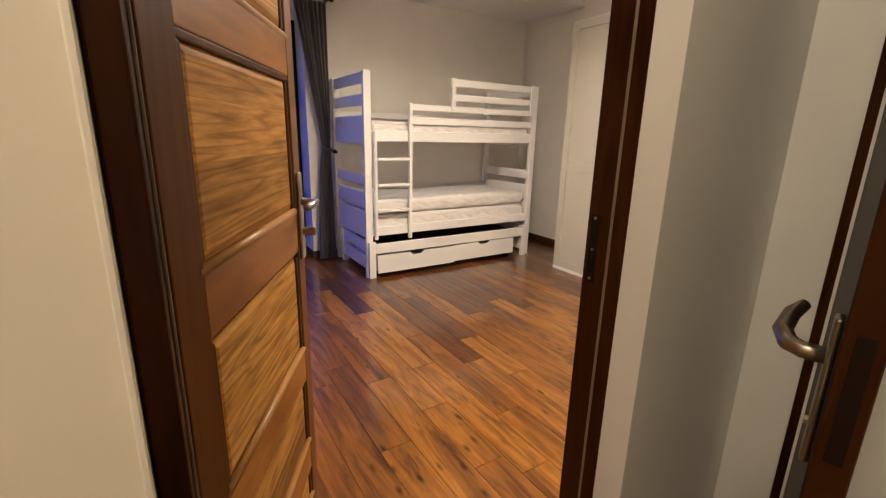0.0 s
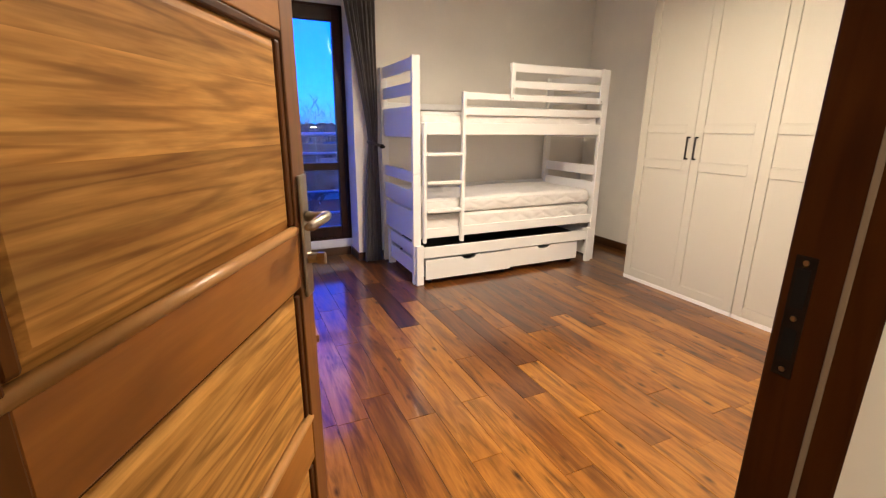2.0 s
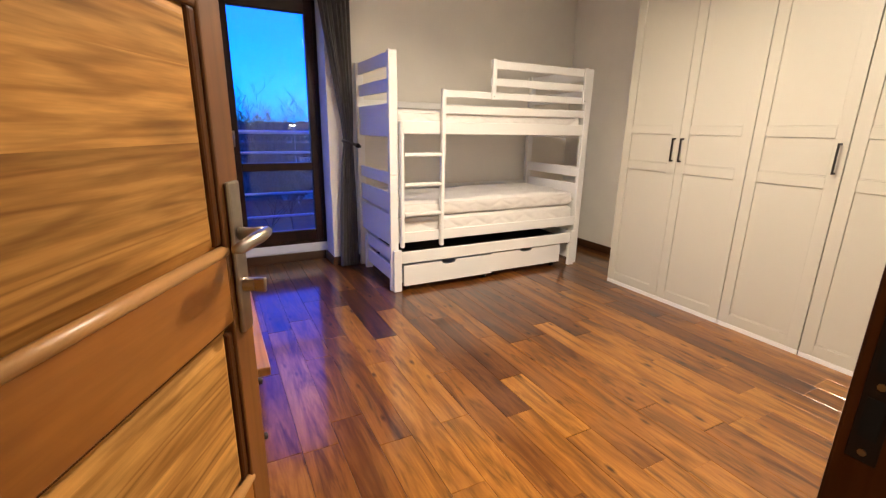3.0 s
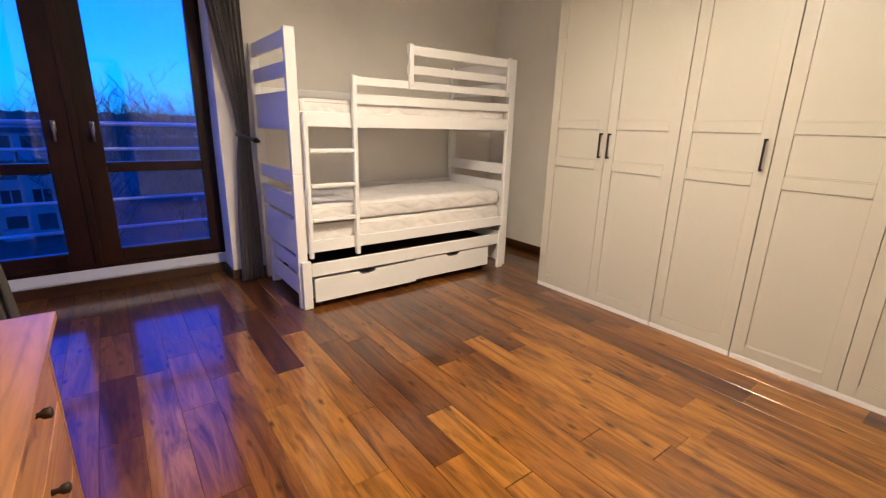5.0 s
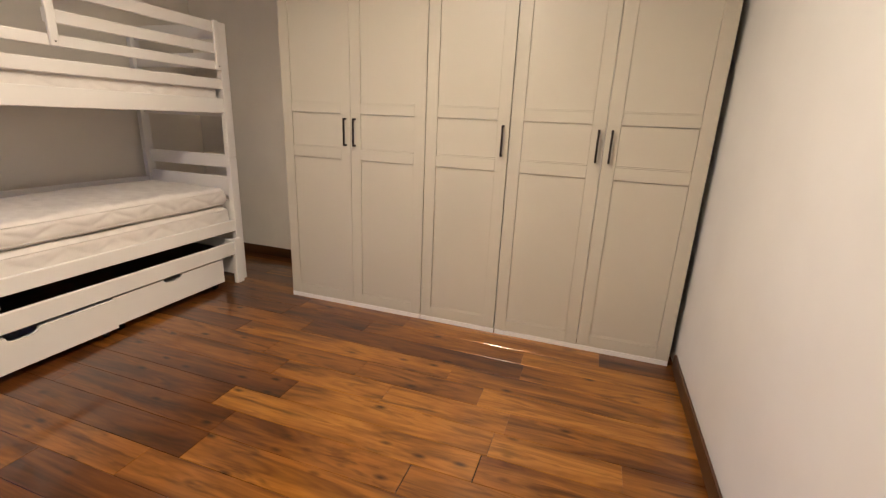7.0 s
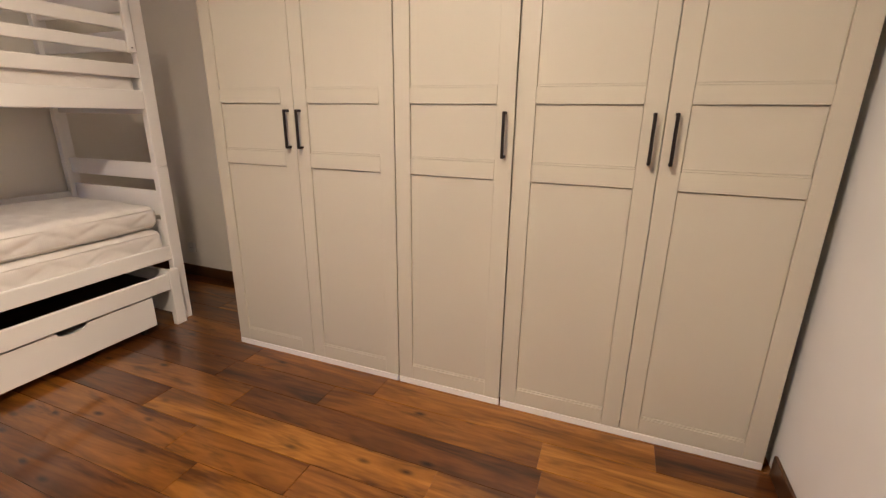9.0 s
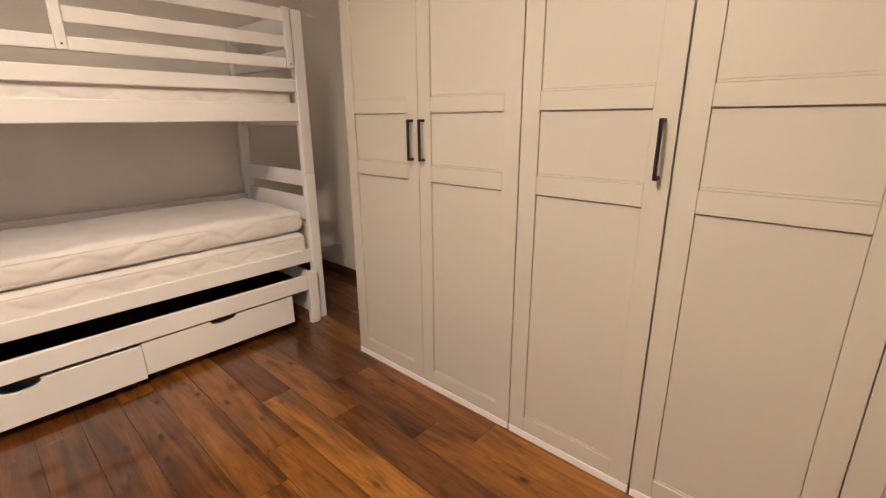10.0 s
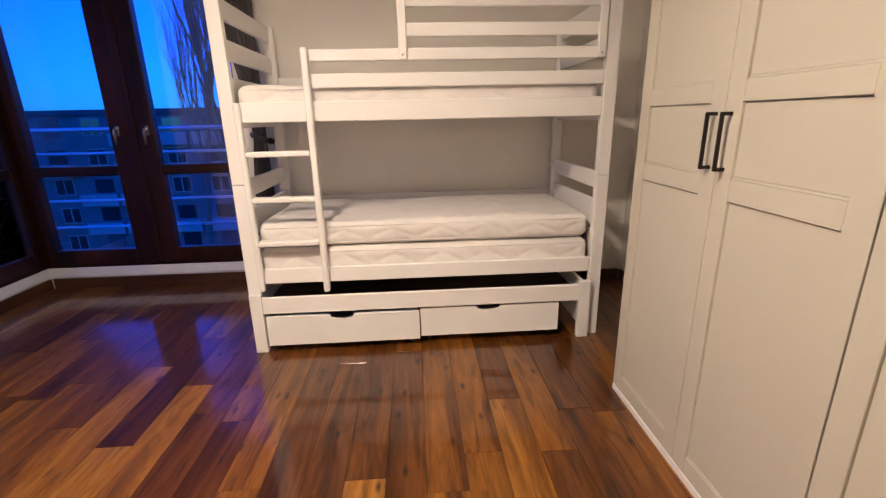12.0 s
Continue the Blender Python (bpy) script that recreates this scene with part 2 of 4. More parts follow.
DARK_PANE.node_tree.nodes["Principled BSDF"].inputs["Base Color"].default_value = (0.02, 0.022, 0.025, 1)
BARK = paint("grey_bark", (0.10, 0.085, 0.07), 0.9, 30.0, 0.5, 0.25)
GROUND = paint("winter_ground", (0.07, 0.075, 0.05), 0.95, 2.0, 0.6, 0.35)
SEAL = paint("door_seal_rubber", (0.19, 0.145, 0.10), 0.6, 200.0, 0.05, 0.08)
PLASTIC = paint("white_plastic", (0.78, 0.77, 0.74), 0.35, 200.0, 0.02, 0.01)

# ---- mesh helpers ----
WORLD = {}


def thing(name, place=(0, 0, 0), rz=0.0, label="", category="", group="", kind=""):
    ob = new(name)
    ob.empty_display_size = 0.1
    ob.matrix_basis = pose(*place, 0, 0, rz)
    WORLD[ob.name] = pose(*place, 0, 0, rz)
    return tagged(ob, label, category, group, kind)


def box(bm, x0, x1, y0, y1, z0, z1, bevel=0.0, seg=2):
    """Adds a box with rounded edges to bm."""
    made = bmesh.ops.create_cube(bm, size=1.0)["verts"]
    for v in made:
        v.co = Vector((x0 + (v.co.x + 0.5) * (x1 - x0), y0 + (v.co.y + 0.5) * (y1 - y0), z0 + (v.co.z + 0.5) * (z1 - z0)))
    if bevel > 0:
        edges = list({e for v in made for e in v.link_edges})
        bmesh.ops.bevel(bm, geom=edges, offset=bevel, segments=seg, affect="EDGES", profile=0.5)
    return bm


def boxed(*args, **kw):
    return box(bmesh.new(), *args, **kw)


def tube(bm, points, radius, sides=10):
    """Adds a round bar along points to bm; radius: one number or one for each point."""
    pts = [Vector(p) for p in points]
    rad = radius if isinstance(radius, (list, tuple)) else [radius] * len(pts)
    rings = []
    for i, p in enumerate(pts):
        way = (pts[min(i + 1, len(pts) - 1)] - pts[max(i - 1, 0)]).normalized()
        side = way.cross(Vector((0, 0, 1)) if abs(way.z) < 0.9 else Vector((1, 0, 0))).normalized()
        up = side.cross(way)
        rings.append([bm.verts.new(p + rad[i] * (math.cos(a) * side + math.sin(a) * up)) for a in (2 * math.pi * k / sides for k in range(sides))])
    for a, b in zip(rings, rings[1:]):
        for k in range(sides):
            bm.faces.new((a[k], a[(k + 1) % sides], b[(k + 1) % sides], b[k]))
    bm.faces.new(rings[0][::-1])
    bm.faces.new(rings[-1])
    return bm


def outline(bm, points, depth, axis="y"):
    """A flat outline of (x, z) points, given thickness along y."""
    front = [bm.verts.new((x, 0, z)) for x, z in points]
    back = [bm.verts.new((x, depth, z)) for x, z in points]
    bm.faces.new(front)
    bm.faces.new(back[::-1])
    for i in range(len(points)):
        j = (i + 1) % len(points)
        bm.faces.new((front[j], front[i], back[i], back[j]))
    return bm


def mesh_of(name, bm, material, smooth=False):
    bmesh.ops.recalc_face_normals(bm, faces=bm.faces)
    data = bpy.data.meshes.new(name)
    bm.to_mesh(data)
    bm.free()
    data.materials.append(material)
    if smooth:
        for f in data.polygons:
            f.use_smooth = True
    return data


def part(name, bm, material, parent, label="", local=False, smooth=False):
    """One mesh under a thing or a part; bm in the world's place, or in the thing's own with local."""
    data = mesh_of(name, bm, material, smooth)
    base = WORLD[parent.name]
    if not local:
        data.transform(base.inverted())
    ob = new(name, data)
    ob.parent = parent
    WORLD[ob.name] = base
    return tagged(ob, label)


def single(name, bm, material, label="", category="", group="", kind="", smooth=False):
    ob = new(name, mesh_of(name, bm, material, smooth))
    WORLD[ob.name] = Matrix.Identity(4)
    return tagged(ob, label, category, group, kind)


def structure(name, bm, material, label, category):
    return single(name, bm, material, label, category, kind="structure")


# ---- the shell of the room ----
ROOM_L, ROOM_R, ROOM_S, ROOM_N, WIN_Y, WIN_X = 0.25, 4.40, 0.815, 4.78, 5.06, -0.12
CEIL, SOFFIT = 3.12, 2.68
HALL_Y, HALL_R = 0.66, 1.645

structure("wall_north", boxed(1.62, 4.60, ROOM_N, 5.30, -0.02, CEIL), WALL_GREY, "grey painted wall behind the bunk bed", "wall")
structure("wall_east", boxed(ROOM_R, 4.60, 0.60, ROOM_N - 0.001, -0.02, CEIL), WALL_GREY, "grey painted wall beside the wardrobe", "wall")
bm = bmesh.new()
box(bm, 1.176, 4.40, HALL_Y, ROOM_S, -0.02, CEIL)
structure("wall_south", bm, WALL_WHITE, "white painted wall between room and corridor", "wall")
structure("wall_south_left", boxed(-0.70, 0.328, HALL_Y, ROOM_S, -0.02, CEIL), WALL_CREAM, "cream painted wall beside the door", "wall")
structure("wall_over_door", boxed(0.328, 1.176, HALL_Y, ROOM_S, 2.08, CEIL), WALL_CREAM, "painted wall above the door", "wall")
structure("wall_west", boxed(0.10, ROOM_L, ROOM_S, 3.90, -0.02, CEIL), WALL_WHITE, "white painted side wall", "wall")
structure("wall_west_return", boxed(-0.30, 0.10, 3.78, 3.90, -0.02, CEIL), WALL_WHITE, "white painted return beside the corner window", "wall")
bm = bmesh.new()
box(bm, WIN_X - 0.10, 1.62, WIN_Y, 5.24, 0.095, 0.172, 0.004)
structure("window_plinth", bm, WALL_WHITE, "white painted strip under the window", "wall")
bm = bmesh.new()
box(bm, WIN_X - 0.22, WIN_X, 3.90, WIN_Y - 0.001, 0.095, 0.172, 0.004)
structure("window_plinth_west", bm, WALL_WHITE, "white painted strip under the corner window", "wall")
structure("window_base", boxed(WIN_X - 0.22, 1.62, WIN_Y + 0.012, 5.24, -0.3, 0.094), WALL_WHITE, "wall foot under the window", "wall")
structure("window_base_west", boxed(WIN_X - 0.22, WIN_X - 0.012, 3.90, WIN_Y, -0.3, 0.094), WALL_WHITE, "wall foot under the corner window", "wall")
structure("window_lintel", boxed(WIN_X - 0.22, 1.62, WIN_Y, 5.30, 2.39, CEIL), WALL_WHITE, "white lintel above the window", "wall")
structure("window_lintel_west", boxed(WIN_X - 0.22, WIN_X, 3.90, WIN_Y - 0.001, 2.39, CEIL), WALL_WHITE, "white lintel above the corner window", "wall")
structure("ceiling", boxed(-0.80, 4.60, -1.50, 5.30, CEIL + 0.002, CEIL + 0.12), CEILING, "white painted ceiling", "ceiling")
structure("ceiling_beam", boxed(1.62, 4.399, 3.86, ROOM_N - 0.001, SOFFIT, CEIL, 0.004), CEILING, "white boxed beam along the rear wall", "ceiling")
# the corridor
structure("corridor_wall_west", boxed(-0.80, -0.70, -1.50, ROOM_S, -0.02, CEIL), WALL_CREAM, "cream painted corridor wall", "wall")
structure("corridor_wall_south", boxed(-0.80, 1.80, -1.50, -1.40, -0.02, CEIL), WALL_CREAM, "cream painted corridor wall", "wall")
structure("corridor_wall_east", boxed(HALL_R, 1.80, -1.40, HALL_Y - 0.001, -0.02, CEIL), WALL_WHITE, "white painted corridor wall", "wall")

# skirting boards
SK = 0.085


def skirting(name, x0, x1, y0, y1, mat):
    structure(name, boxed(x0, x1, y0, y1, 0.0, SK, 0.004), mat, "dark brown wooden skirting board", "baseboard")


skirting("baseboard_north", 1.62, 4.385, ROOM_N - 0.014, ROOM_N - 0.001, SKIRTING)
skirting("baseboard_reveal", 1.606, 1.619, ROOM_N - 0.014, WIN_Y - 0.004, SKIRTING_Y)
skirting("baseboard_window", WIN_X + 0.014, 1.604, WIN_Y - 0.006, WIN_Y + 0.010, SKIRTING)
skirting("baseboard_window_west", WIN_X - 0.010, WIN_X + 0.010, 3.914, WIN_Y - 0.008, SKIRTING_Y)
skirting("baseboard_east", ROOM_R - 0.014, ROOM_R - 0.001, 3.40, ROOM_N - 0.016, SKIRTING_Y)
skirting("baseboard_south", 1.28, 3.70, ROOM_S + 0.001, ROOM_S + 0.014, SKIRTING)
skirting("baseboard_west", ROOM_L + 0.001, ROOM_L + 0.014, 0.90, 3.90, SKIRTING_Y)


# ---- the windows ----
def window(name, m, width, sashes, label):
    """A tall wooden window of some sashes, built along x from 0 to width with its room side at y = 0."""
    win = new(name)
    win.matrix_basis = m
    WORLD[win.name] = m
    tagged(win, label, "window", kind="structure")
    z0, z1, d = 0.173, 2.388, 0.075
    f = 0.045
    frame_bm = bmesh.new()
    box(frame_bm, 0, f, 0, d, z0, z1, 0.004)
    box(frame_bm, width - f, width, 0, d, z0, z1, 0.004)
    box(frame_bm, f, width - f, 0, d, z0, z0 + f, 0.004)
    box(frame_bm, f, width - f, 0, d, z1 - f, z1, 0.004)
    part("window_frame", frame_bm, WINDOW_BROWN, win, local=True)
    inner = (width - 2 * f) / sashes
    st, fwd = 0.115 if sashes > 1 else 0.075, -0.016
    if sashes > 1:
        mid = f + inner
        part("cover_strip", boxed(mid - 0.024, mid + 0.024, -0.026, -0.0165, z0 + 0.030, z1 - 0.030, 0.004), WINDOW_BROWN, win, local=True)
    for i in range(sashes):
        x0, x1 = f + i * inner - (0.0 if i else 0.012), f + (i + 1) * inner + (0.012 if i == sashes - 1 else 0.0)
        sl = 0.072 if i == 0 else 0.150
        sr = 0.072 if i == sashes - 1 else 0.165
        sb = bmesh.new()
        y0, y1 = fwd, 0.055
        zz0, zz1 = z0 + 0.030, z1 - 0.030
        box(sb, x0 + 0.001, x0 + sl, y0, y1, zz0, zz1, 0.007)
        box(sb, x1 - sr, x1 - 0.001, y0, y1, zz0, zz1, 0.007)
        box(sb, x0 + sl - 0.002, x1 - sr + 0.002, y0 + 0.002, y1 - 0.002, zz0, zz0 + 0.112, 0.007)
        box(sb, x0 + sl - 0.002, x1 - sr + 0.002, y0 + 0.002, y1 - 0.002, zz1 - 0.112, zz1, 0.007)
        box(sb, x0 + sl - 0.002, x1 - sr + 0.002, y0 + 0.002, y1 - 0.002, 0.888, 0.962, 0.007)
        sash = part("sash", sb, WINDOW_BROWN, win, local=True)
        for a, b in ((zz0 + 0.10, 0.896), (0.954, zz1 - 0.10)):
            pane = part("pane", boxed(x0 + sl - 0.008, x1 - sr + 0.008, 0.018, 0.024, a, b), GLASS, sash, local=True)
            pane.visible_shadow = False
        if sashes > 1:
            hx = x1 - 0.105 if i == 0 else x0 + 0.105
            hb = bmesh.new()
            box(hb, hx - 0.014, hx + 0.014, fwd - 0.010, fwd, 1.175, 1.245, 0.004)
            tube(hb, [(hx, fwd - 0.008, 1.22), (hx, fwd - 0.040, 1.22)], 0.008)
            tube(hb, [(hx, fwd - 0.040, 1.228), (hx, fwd - 0.046, 1.19), (hx, fwd - 0.044, 1.11)], [0.010, 0.011, 0.008])
            part("window_handle", hb, NICKEL, sash, "brushed metal window handle", local=True, smooth=True)
    return win


window("window_1", pose(WIN_X, WIN_Y, 0), 1.62 - WIN_X, 2, "dark brown wooden two-sash balcony window")
window("window_2", pose(WIN_X - 0.002, 3.90, 0, 0, 0, 90), WIN_Y - 3.90, 1, "dark brown wooden corner window")
structure("window_corner_post", boxed(WIN_X - 0.09, WIN_X - 0.002, WIN_Y + 0.001, WIN_Y + 0.09, 0.172, 2.389, 0.004), WINDOW_BROWN, "dark brown wooden window corner post", "window")

# ---- the door between corridor and room ----
bm = bmesh.new()
box(bm, 0.3285, 0.361, 0.664, 0.752, 0, 2.075, 0.004)
box(bm, 0.3285, 0.350, 0.752, 0.832, 0, 2.075, 0.003)
structure("door_frame_left", bm, FRAME_BROWN, "dark brown wooden door frame jamb", "door frame")
bm = bmesh.new()
box(bm, 1.174, 1.240, 0.730, 0.833, 0, 2.075, 0.004)
structure("door_frame_right", bm, FRAME_BROWN, "dark brown wooden door frame jamb", "door frame")
structure("door_frame_head", boxed(0.346, 1.174, 0.672, 0.832, 2.03, 2.076, 0.004), FRAME_BROWN, "dark brown wooden door frame head", "door frame")
structure("door_seal_left", boxed(0.3612, 0.3655, 0.741, 0.751, 0, 2.03, 0.001, 1), SEAL, "grey-brown rubber door seal", "trim")
structure("door_seal_right", boxed(1.1712, 1.1738, 0.764, 0.771, 0, 2.03, 0.001, 1), SEAL, "grey-brown rubber door seal", "trim")
structure("door_bead_left", boxed(0.3195, 0.3283, 0.6545, 0.6635, 0, 2.075, 0.002, 1), WALL_GREY, "pale filler bead beside the door frame", "trim")

strike = thing("strike_plate", (1.174, 0.80, 1.0), label="dark metal strike plate on the door jamb", category="strike plate")
part("plate", boxed(1.1722, 1.1745, 0.799, 0.822, 1.005, 1.162, 0.001), STRIKE_METAL, strike)
for a, b in ((1.097, 1.146), (1.030, 1.070)):
    part("latch_hole", boxed(1.1712, 1.1724, 0.803, 0.817, a, b), BLACK, strike, "dark latch opening")
for z in (1.154, 1.083, 1.015):
    part("screw", tube(bmesh.new(), [(1.1723, 0.810, z), (1.1708, 0.810, z)], 0.0035, 8), NICKEL, strike)


def panel_door(name, m, width, label, side=1):
    """A leaf with recessed panels, along x from its hinge, with the seen face at y = 0."""
    leaf = new(name)
    leaf.matrix_basis = m
    WORLD[leaf.name] = m
    tagged(leaf, label, "door", kind="structure")
    t = 0.042
    left, right = 0.092, 0.062
    rails = [(0.005, 0.17), (0.275, 0.375), (0.590, 0.690), (0.995, 1.108), (1.462, 1.555), (1.925, 2.020)]
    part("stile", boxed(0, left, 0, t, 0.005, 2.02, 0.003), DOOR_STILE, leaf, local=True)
    # the lock-side stile takes the lit copy
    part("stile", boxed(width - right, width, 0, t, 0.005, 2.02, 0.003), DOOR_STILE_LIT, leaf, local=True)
    for i, (a, b) in enumerate(rails):
        part("rail", boxed(left - 0.002, width - right + 0.002, 0.001, t - 0.001, a, b, 0.003), DOOR_RAIL, leaf, local=True)
    for (_, a), (b, _) in zip(rails, rails[1:]):
        x0, x1 = left, width - right
        # raised panel: a field with a sloping border
        pb = bmesh.new()
        ring = lambda x, z, y: [pb.verts.new((xx, y, zz)) for xx, zz in ((x0 + x, a + z), (x1 - x, a + z), (x1 - x, b - z), (x0 + x, b - z))]
        r0, r1, r2 = ring(0.0, 0.0, 0.017), ring(0.030, 0.030, 0.006), ring(0.036, 0.034, 0.006)
        for p, q in ((r0, r1), (r1, r2)):
            for k in range(4):
                pb.faces.new((p[k], p[(k + 1) % 4], q[(k + 1) % 4], q[k]))
        pb.faces.new(r2)
        back = ring(0.0, 0.0, t - 0.014)
        pb.faces.new(back[::-1])
        for k in range(4):
            pb.faces.new((r0[(k + 1) % 4], r0[k], back[k], back[(k + 1) % 4]))
        part("panel", pb, DOOR_PANEL, leaf, "light grained wooden panel", local=True)
        # rounded mouldings: light ones on the rails, paled for gloss, dark ones on the stiles
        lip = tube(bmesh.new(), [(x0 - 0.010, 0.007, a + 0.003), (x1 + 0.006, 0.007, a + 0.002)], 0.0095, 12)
        part("moulding", lip, DOOR_LIP_GLOSS, leaf, "rounded lip, paled for its gloss", local=True, smooth=True)
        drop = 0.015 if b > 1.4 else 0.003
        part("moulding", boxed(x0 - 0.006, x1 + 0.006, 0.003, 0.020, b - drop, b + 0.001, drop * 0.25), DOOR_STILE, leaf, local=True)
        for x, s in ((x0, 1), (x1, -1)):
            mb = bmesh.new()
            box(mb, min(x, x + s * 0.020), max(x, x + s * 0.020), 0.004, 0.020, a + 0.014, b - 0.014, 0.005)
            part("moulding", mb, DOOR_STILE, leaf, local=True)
    return leaf


def lever_handle(leaf, x, z, y=0.0, turn=-1, tall=0.22):
    """A long plate with a lever that points along turn, and a cylinder below."""
    pb = boxed(x - 0.018, x + 0.018, y - 0.009, y, z - tall + 0.055, z + 0.082, 0.004)
    plate = part("handle_plate", pb, NICKEL, leaf, "brushed nickel handle plate", local=True)
    hb = bmesh.new()
    tube(hb, [(x, y - 0.006, z), (x, y - 0.030, z), (x, y - 0.047, z)], [0.011, 0.010, 0.012], 12)
    tube(hb, [(x - turn * 0.012, y - 0.047, z + 0.001), (x + turn * 0.02, y - 0.052, z + 0.002), (x + turn * 0.045, y - 0.050, z + 0.001), (x + turn * 0.078, y - 0.045, z - 0.003), (x + turn * 0.088, y - 0.040, z - 0.004)], [0.009, 0.010, 0.0095, 0.009, 0.005], 12)
    part("lever", hb, NICKEL, plate, local=True, smooth=True)
    cb = bmesh.new()
    tube(cb, [(x, y - 0.008, z - 0.085), (x, y - 0.026, z - 0.085)], [0.012, 0.011], 12)
    box(cb, x - 0.005, x + 0.005, y - 0.044, y - 0.024, z - 0.097, z - 0.073, 0.003)
    part("thumb_turn", cb, NICKEL, plate, local=True)


door_pose = pose(0.366, 0.840, 0, 0, 0, 62.0)
room_door = panel_door("door_1", door_pose, 0.708, "open brown wooden panel door with light grained panels")
lever_handle(room_door, 0.676, 1.133)
bm = bmesh.new()
box(bm, 0.7082, 0.7105, 0.012, 0.032, 0.96, 1.20, 0.001)
part("lock_plate", bm, NICKEL, room_door, "metal lock plate", local=True)

# the second door, standing open in the corridor
edge, hinge = Vector((1.080, 0.316)), Vector((1.615, 0.475))
ang = math.degrees(math.atan2(edge.y - hinge.y, edge.x - hinge.x))
hall_leaf = new("door_2")
hall_leaf.matrix_basis = pose(hinge.x, hinge.y, 0, 0, 0, ang)
WORLD[hall_leaf.name] = pose(hinge.x, hinge.y, 0, 0, 0, ang)
tagged(hall_leaf, "open dark wooden door with metal lever in the corridor", "door", kind="structure")
span = (edge - hinge).length
part("leaf", boxed(0, span, -0.022, 0.022, 0.005, 2.02, 0.004), FRAME_BROWN, hall_leaf, local=True)
part("edge_strip", boxed(span + 0.0005, span + 0.004, -0.020, 0.020, 0.005, 2.02, 0.001), FRAME_BROWN, hall_leaf, "dark varnished door edge", local=True)
part("lock_plate", boxed(span + 0.0045, span + 0.0065, -0.010, 0.010, 0.92, 1.10, 0.001), STRIKE_METAL, hall_leaf, "dark metal lock plate", local=True)
plate = part("handle_plate", boxed(span - 0.062, span - 0.028, -0.032, -0.022, 0.885, 1.105, 0.004), NICKEL, hall_leaf, "brushed nickel handle plate", local=True)
hb = bmesh.new()
hx = span - 0.045
tube(hb, [(hx, -0.030, 1.045), (hx, -0.055, 1.045), (hx - 0.012, -0.074, 1.047), (hx - 0.040, -0.084, 1.055), (hx - 0.075, -0.078, 1.072), (hx - 0.10, -0.066, 1.082)], [0.012, 0.012, 0.013, 0.013, 0.012, 0.009], 12)
part("lever", hb, NICKEL, plate, local=True, smooth=True)
part("screw", tube(bmesh.new(), [(hx, -0.032, 0.945), (hx, -0.037, 0.945)], 0.006, 10), NICKEL, plate, local=True)
bm = bmesh.new()
box(bm, 1.600, 1.643, 0.462, 0.520, 0, 2.06, 0.004)
structure("door_frame_corridor", bm, FRAME_BROWN, "dark brown wooden door frame jamb in the corridor", "door frame")
structure("door_seal_corridor", boxed(1.594, 1.5995, 0.488, 0.498, 0, 2.04), PLASTIC, "pale rubber door seal", "trim")

# ---- ceiling lamps ----


def ceiling_lamp(place, radius, label):
    x, y, z = place
    ob = thing("ceiling_lamp", (x, y, z), label=label, category="lamp")
    part("base", tube(bmesh.new(), [(x, y, z), (x, y, z - 0.045)], [radius, radius], 28), PLASTIC, ob, smooth=False)
    part("diffuser", tube(bmesh.new(), [(x, y, z - 0.046), (x, y, z - 0.070), (x, y, z - 0.085)], [radius * 0.95, radius * 0.9, radius * 0.6], 28), LAMP_GLOW, ob, "glowing white diffuser")


def pendant_lamp(x, y, low, label):
    """A drum shade, open below, on a cord from the ceiling."""
    ob = thing("pendant_lamp", (x, y, CEIL + 0.002), label=label, category="lamp")
    part("canopy", tube(bmesh.new(), [(x, y, CEIL + 0.002), (x, y, CEIL - 0.022), (x, y, CEIL - 0.032)], [0.055, 0.052, 0.02], 24), PLASTIC, ob)
    part("cord", tube(bmesh.new(), [(x, y, CEIL - 0.03), (x, y, low + 0.20)], 0.003, 8), PLASTIC, ob)
    bm = bmesh.new()
    rings = [[bm.verts.new((x + r * math.cos(2 * math.pi * k / 40), y + r * math.sin(2 * math.pi * k / 40), z)) for k in range(40)]
             for r, z in ((0.130, low), (0.130, low + 0.20), (0.126, low + 0.20), (0.126, low))]
    for a, b in zip(rings, rings[1:] + rings[:1]):
        for k in range(40):
            bm.faces.new((a[k], a[(k + 1) % 40], b[(k + 1) % 40], b[k]))
    part("shade", bm, SHADE_GLOW, ob, "glowing white drum shade")
    bm = bmesh.new()
    for k in range(3):
        a = 2 * math.pi * k / 3
        tube(bm, [(x, y, low + 0.185), (x + 0.127 * math.cos(a), y + 0.127 * math.sin(a), low + 0.185)], 0.002, 6)
    part("spider", bm, PLASTIC, ob)
    part("bulb_holder", tube(bmesh.new(), [(x, y, low + 0.20), (x, y, low + 0.12)], [0.018, 0.020], 16), PLASTIC, ob)
    part("bulb", tube(bmesh.new(), [(x, y, low + 0.12), (x, y, low + 0.09), (x, y, low + 0.06), (x, y, low + 0.04)], [0.016, 0.028, 0.030, 0.012], 16), LAMP_GLOW, ob, "glowing bulb", smooth=True)


pendant_lamp(2.18, 2.20, 2.42, "white drum-shaded pendant lamp, switched on")
ceiling_lamp((-0.15, 0.02, CEIL + 0.002), 0.18, "round white flush corridor lamp, switched on")

# ---- wardrobe ----
FACE = 3.712
DOOR_Z0, DOOR_Z1 = 0.030, 2.345


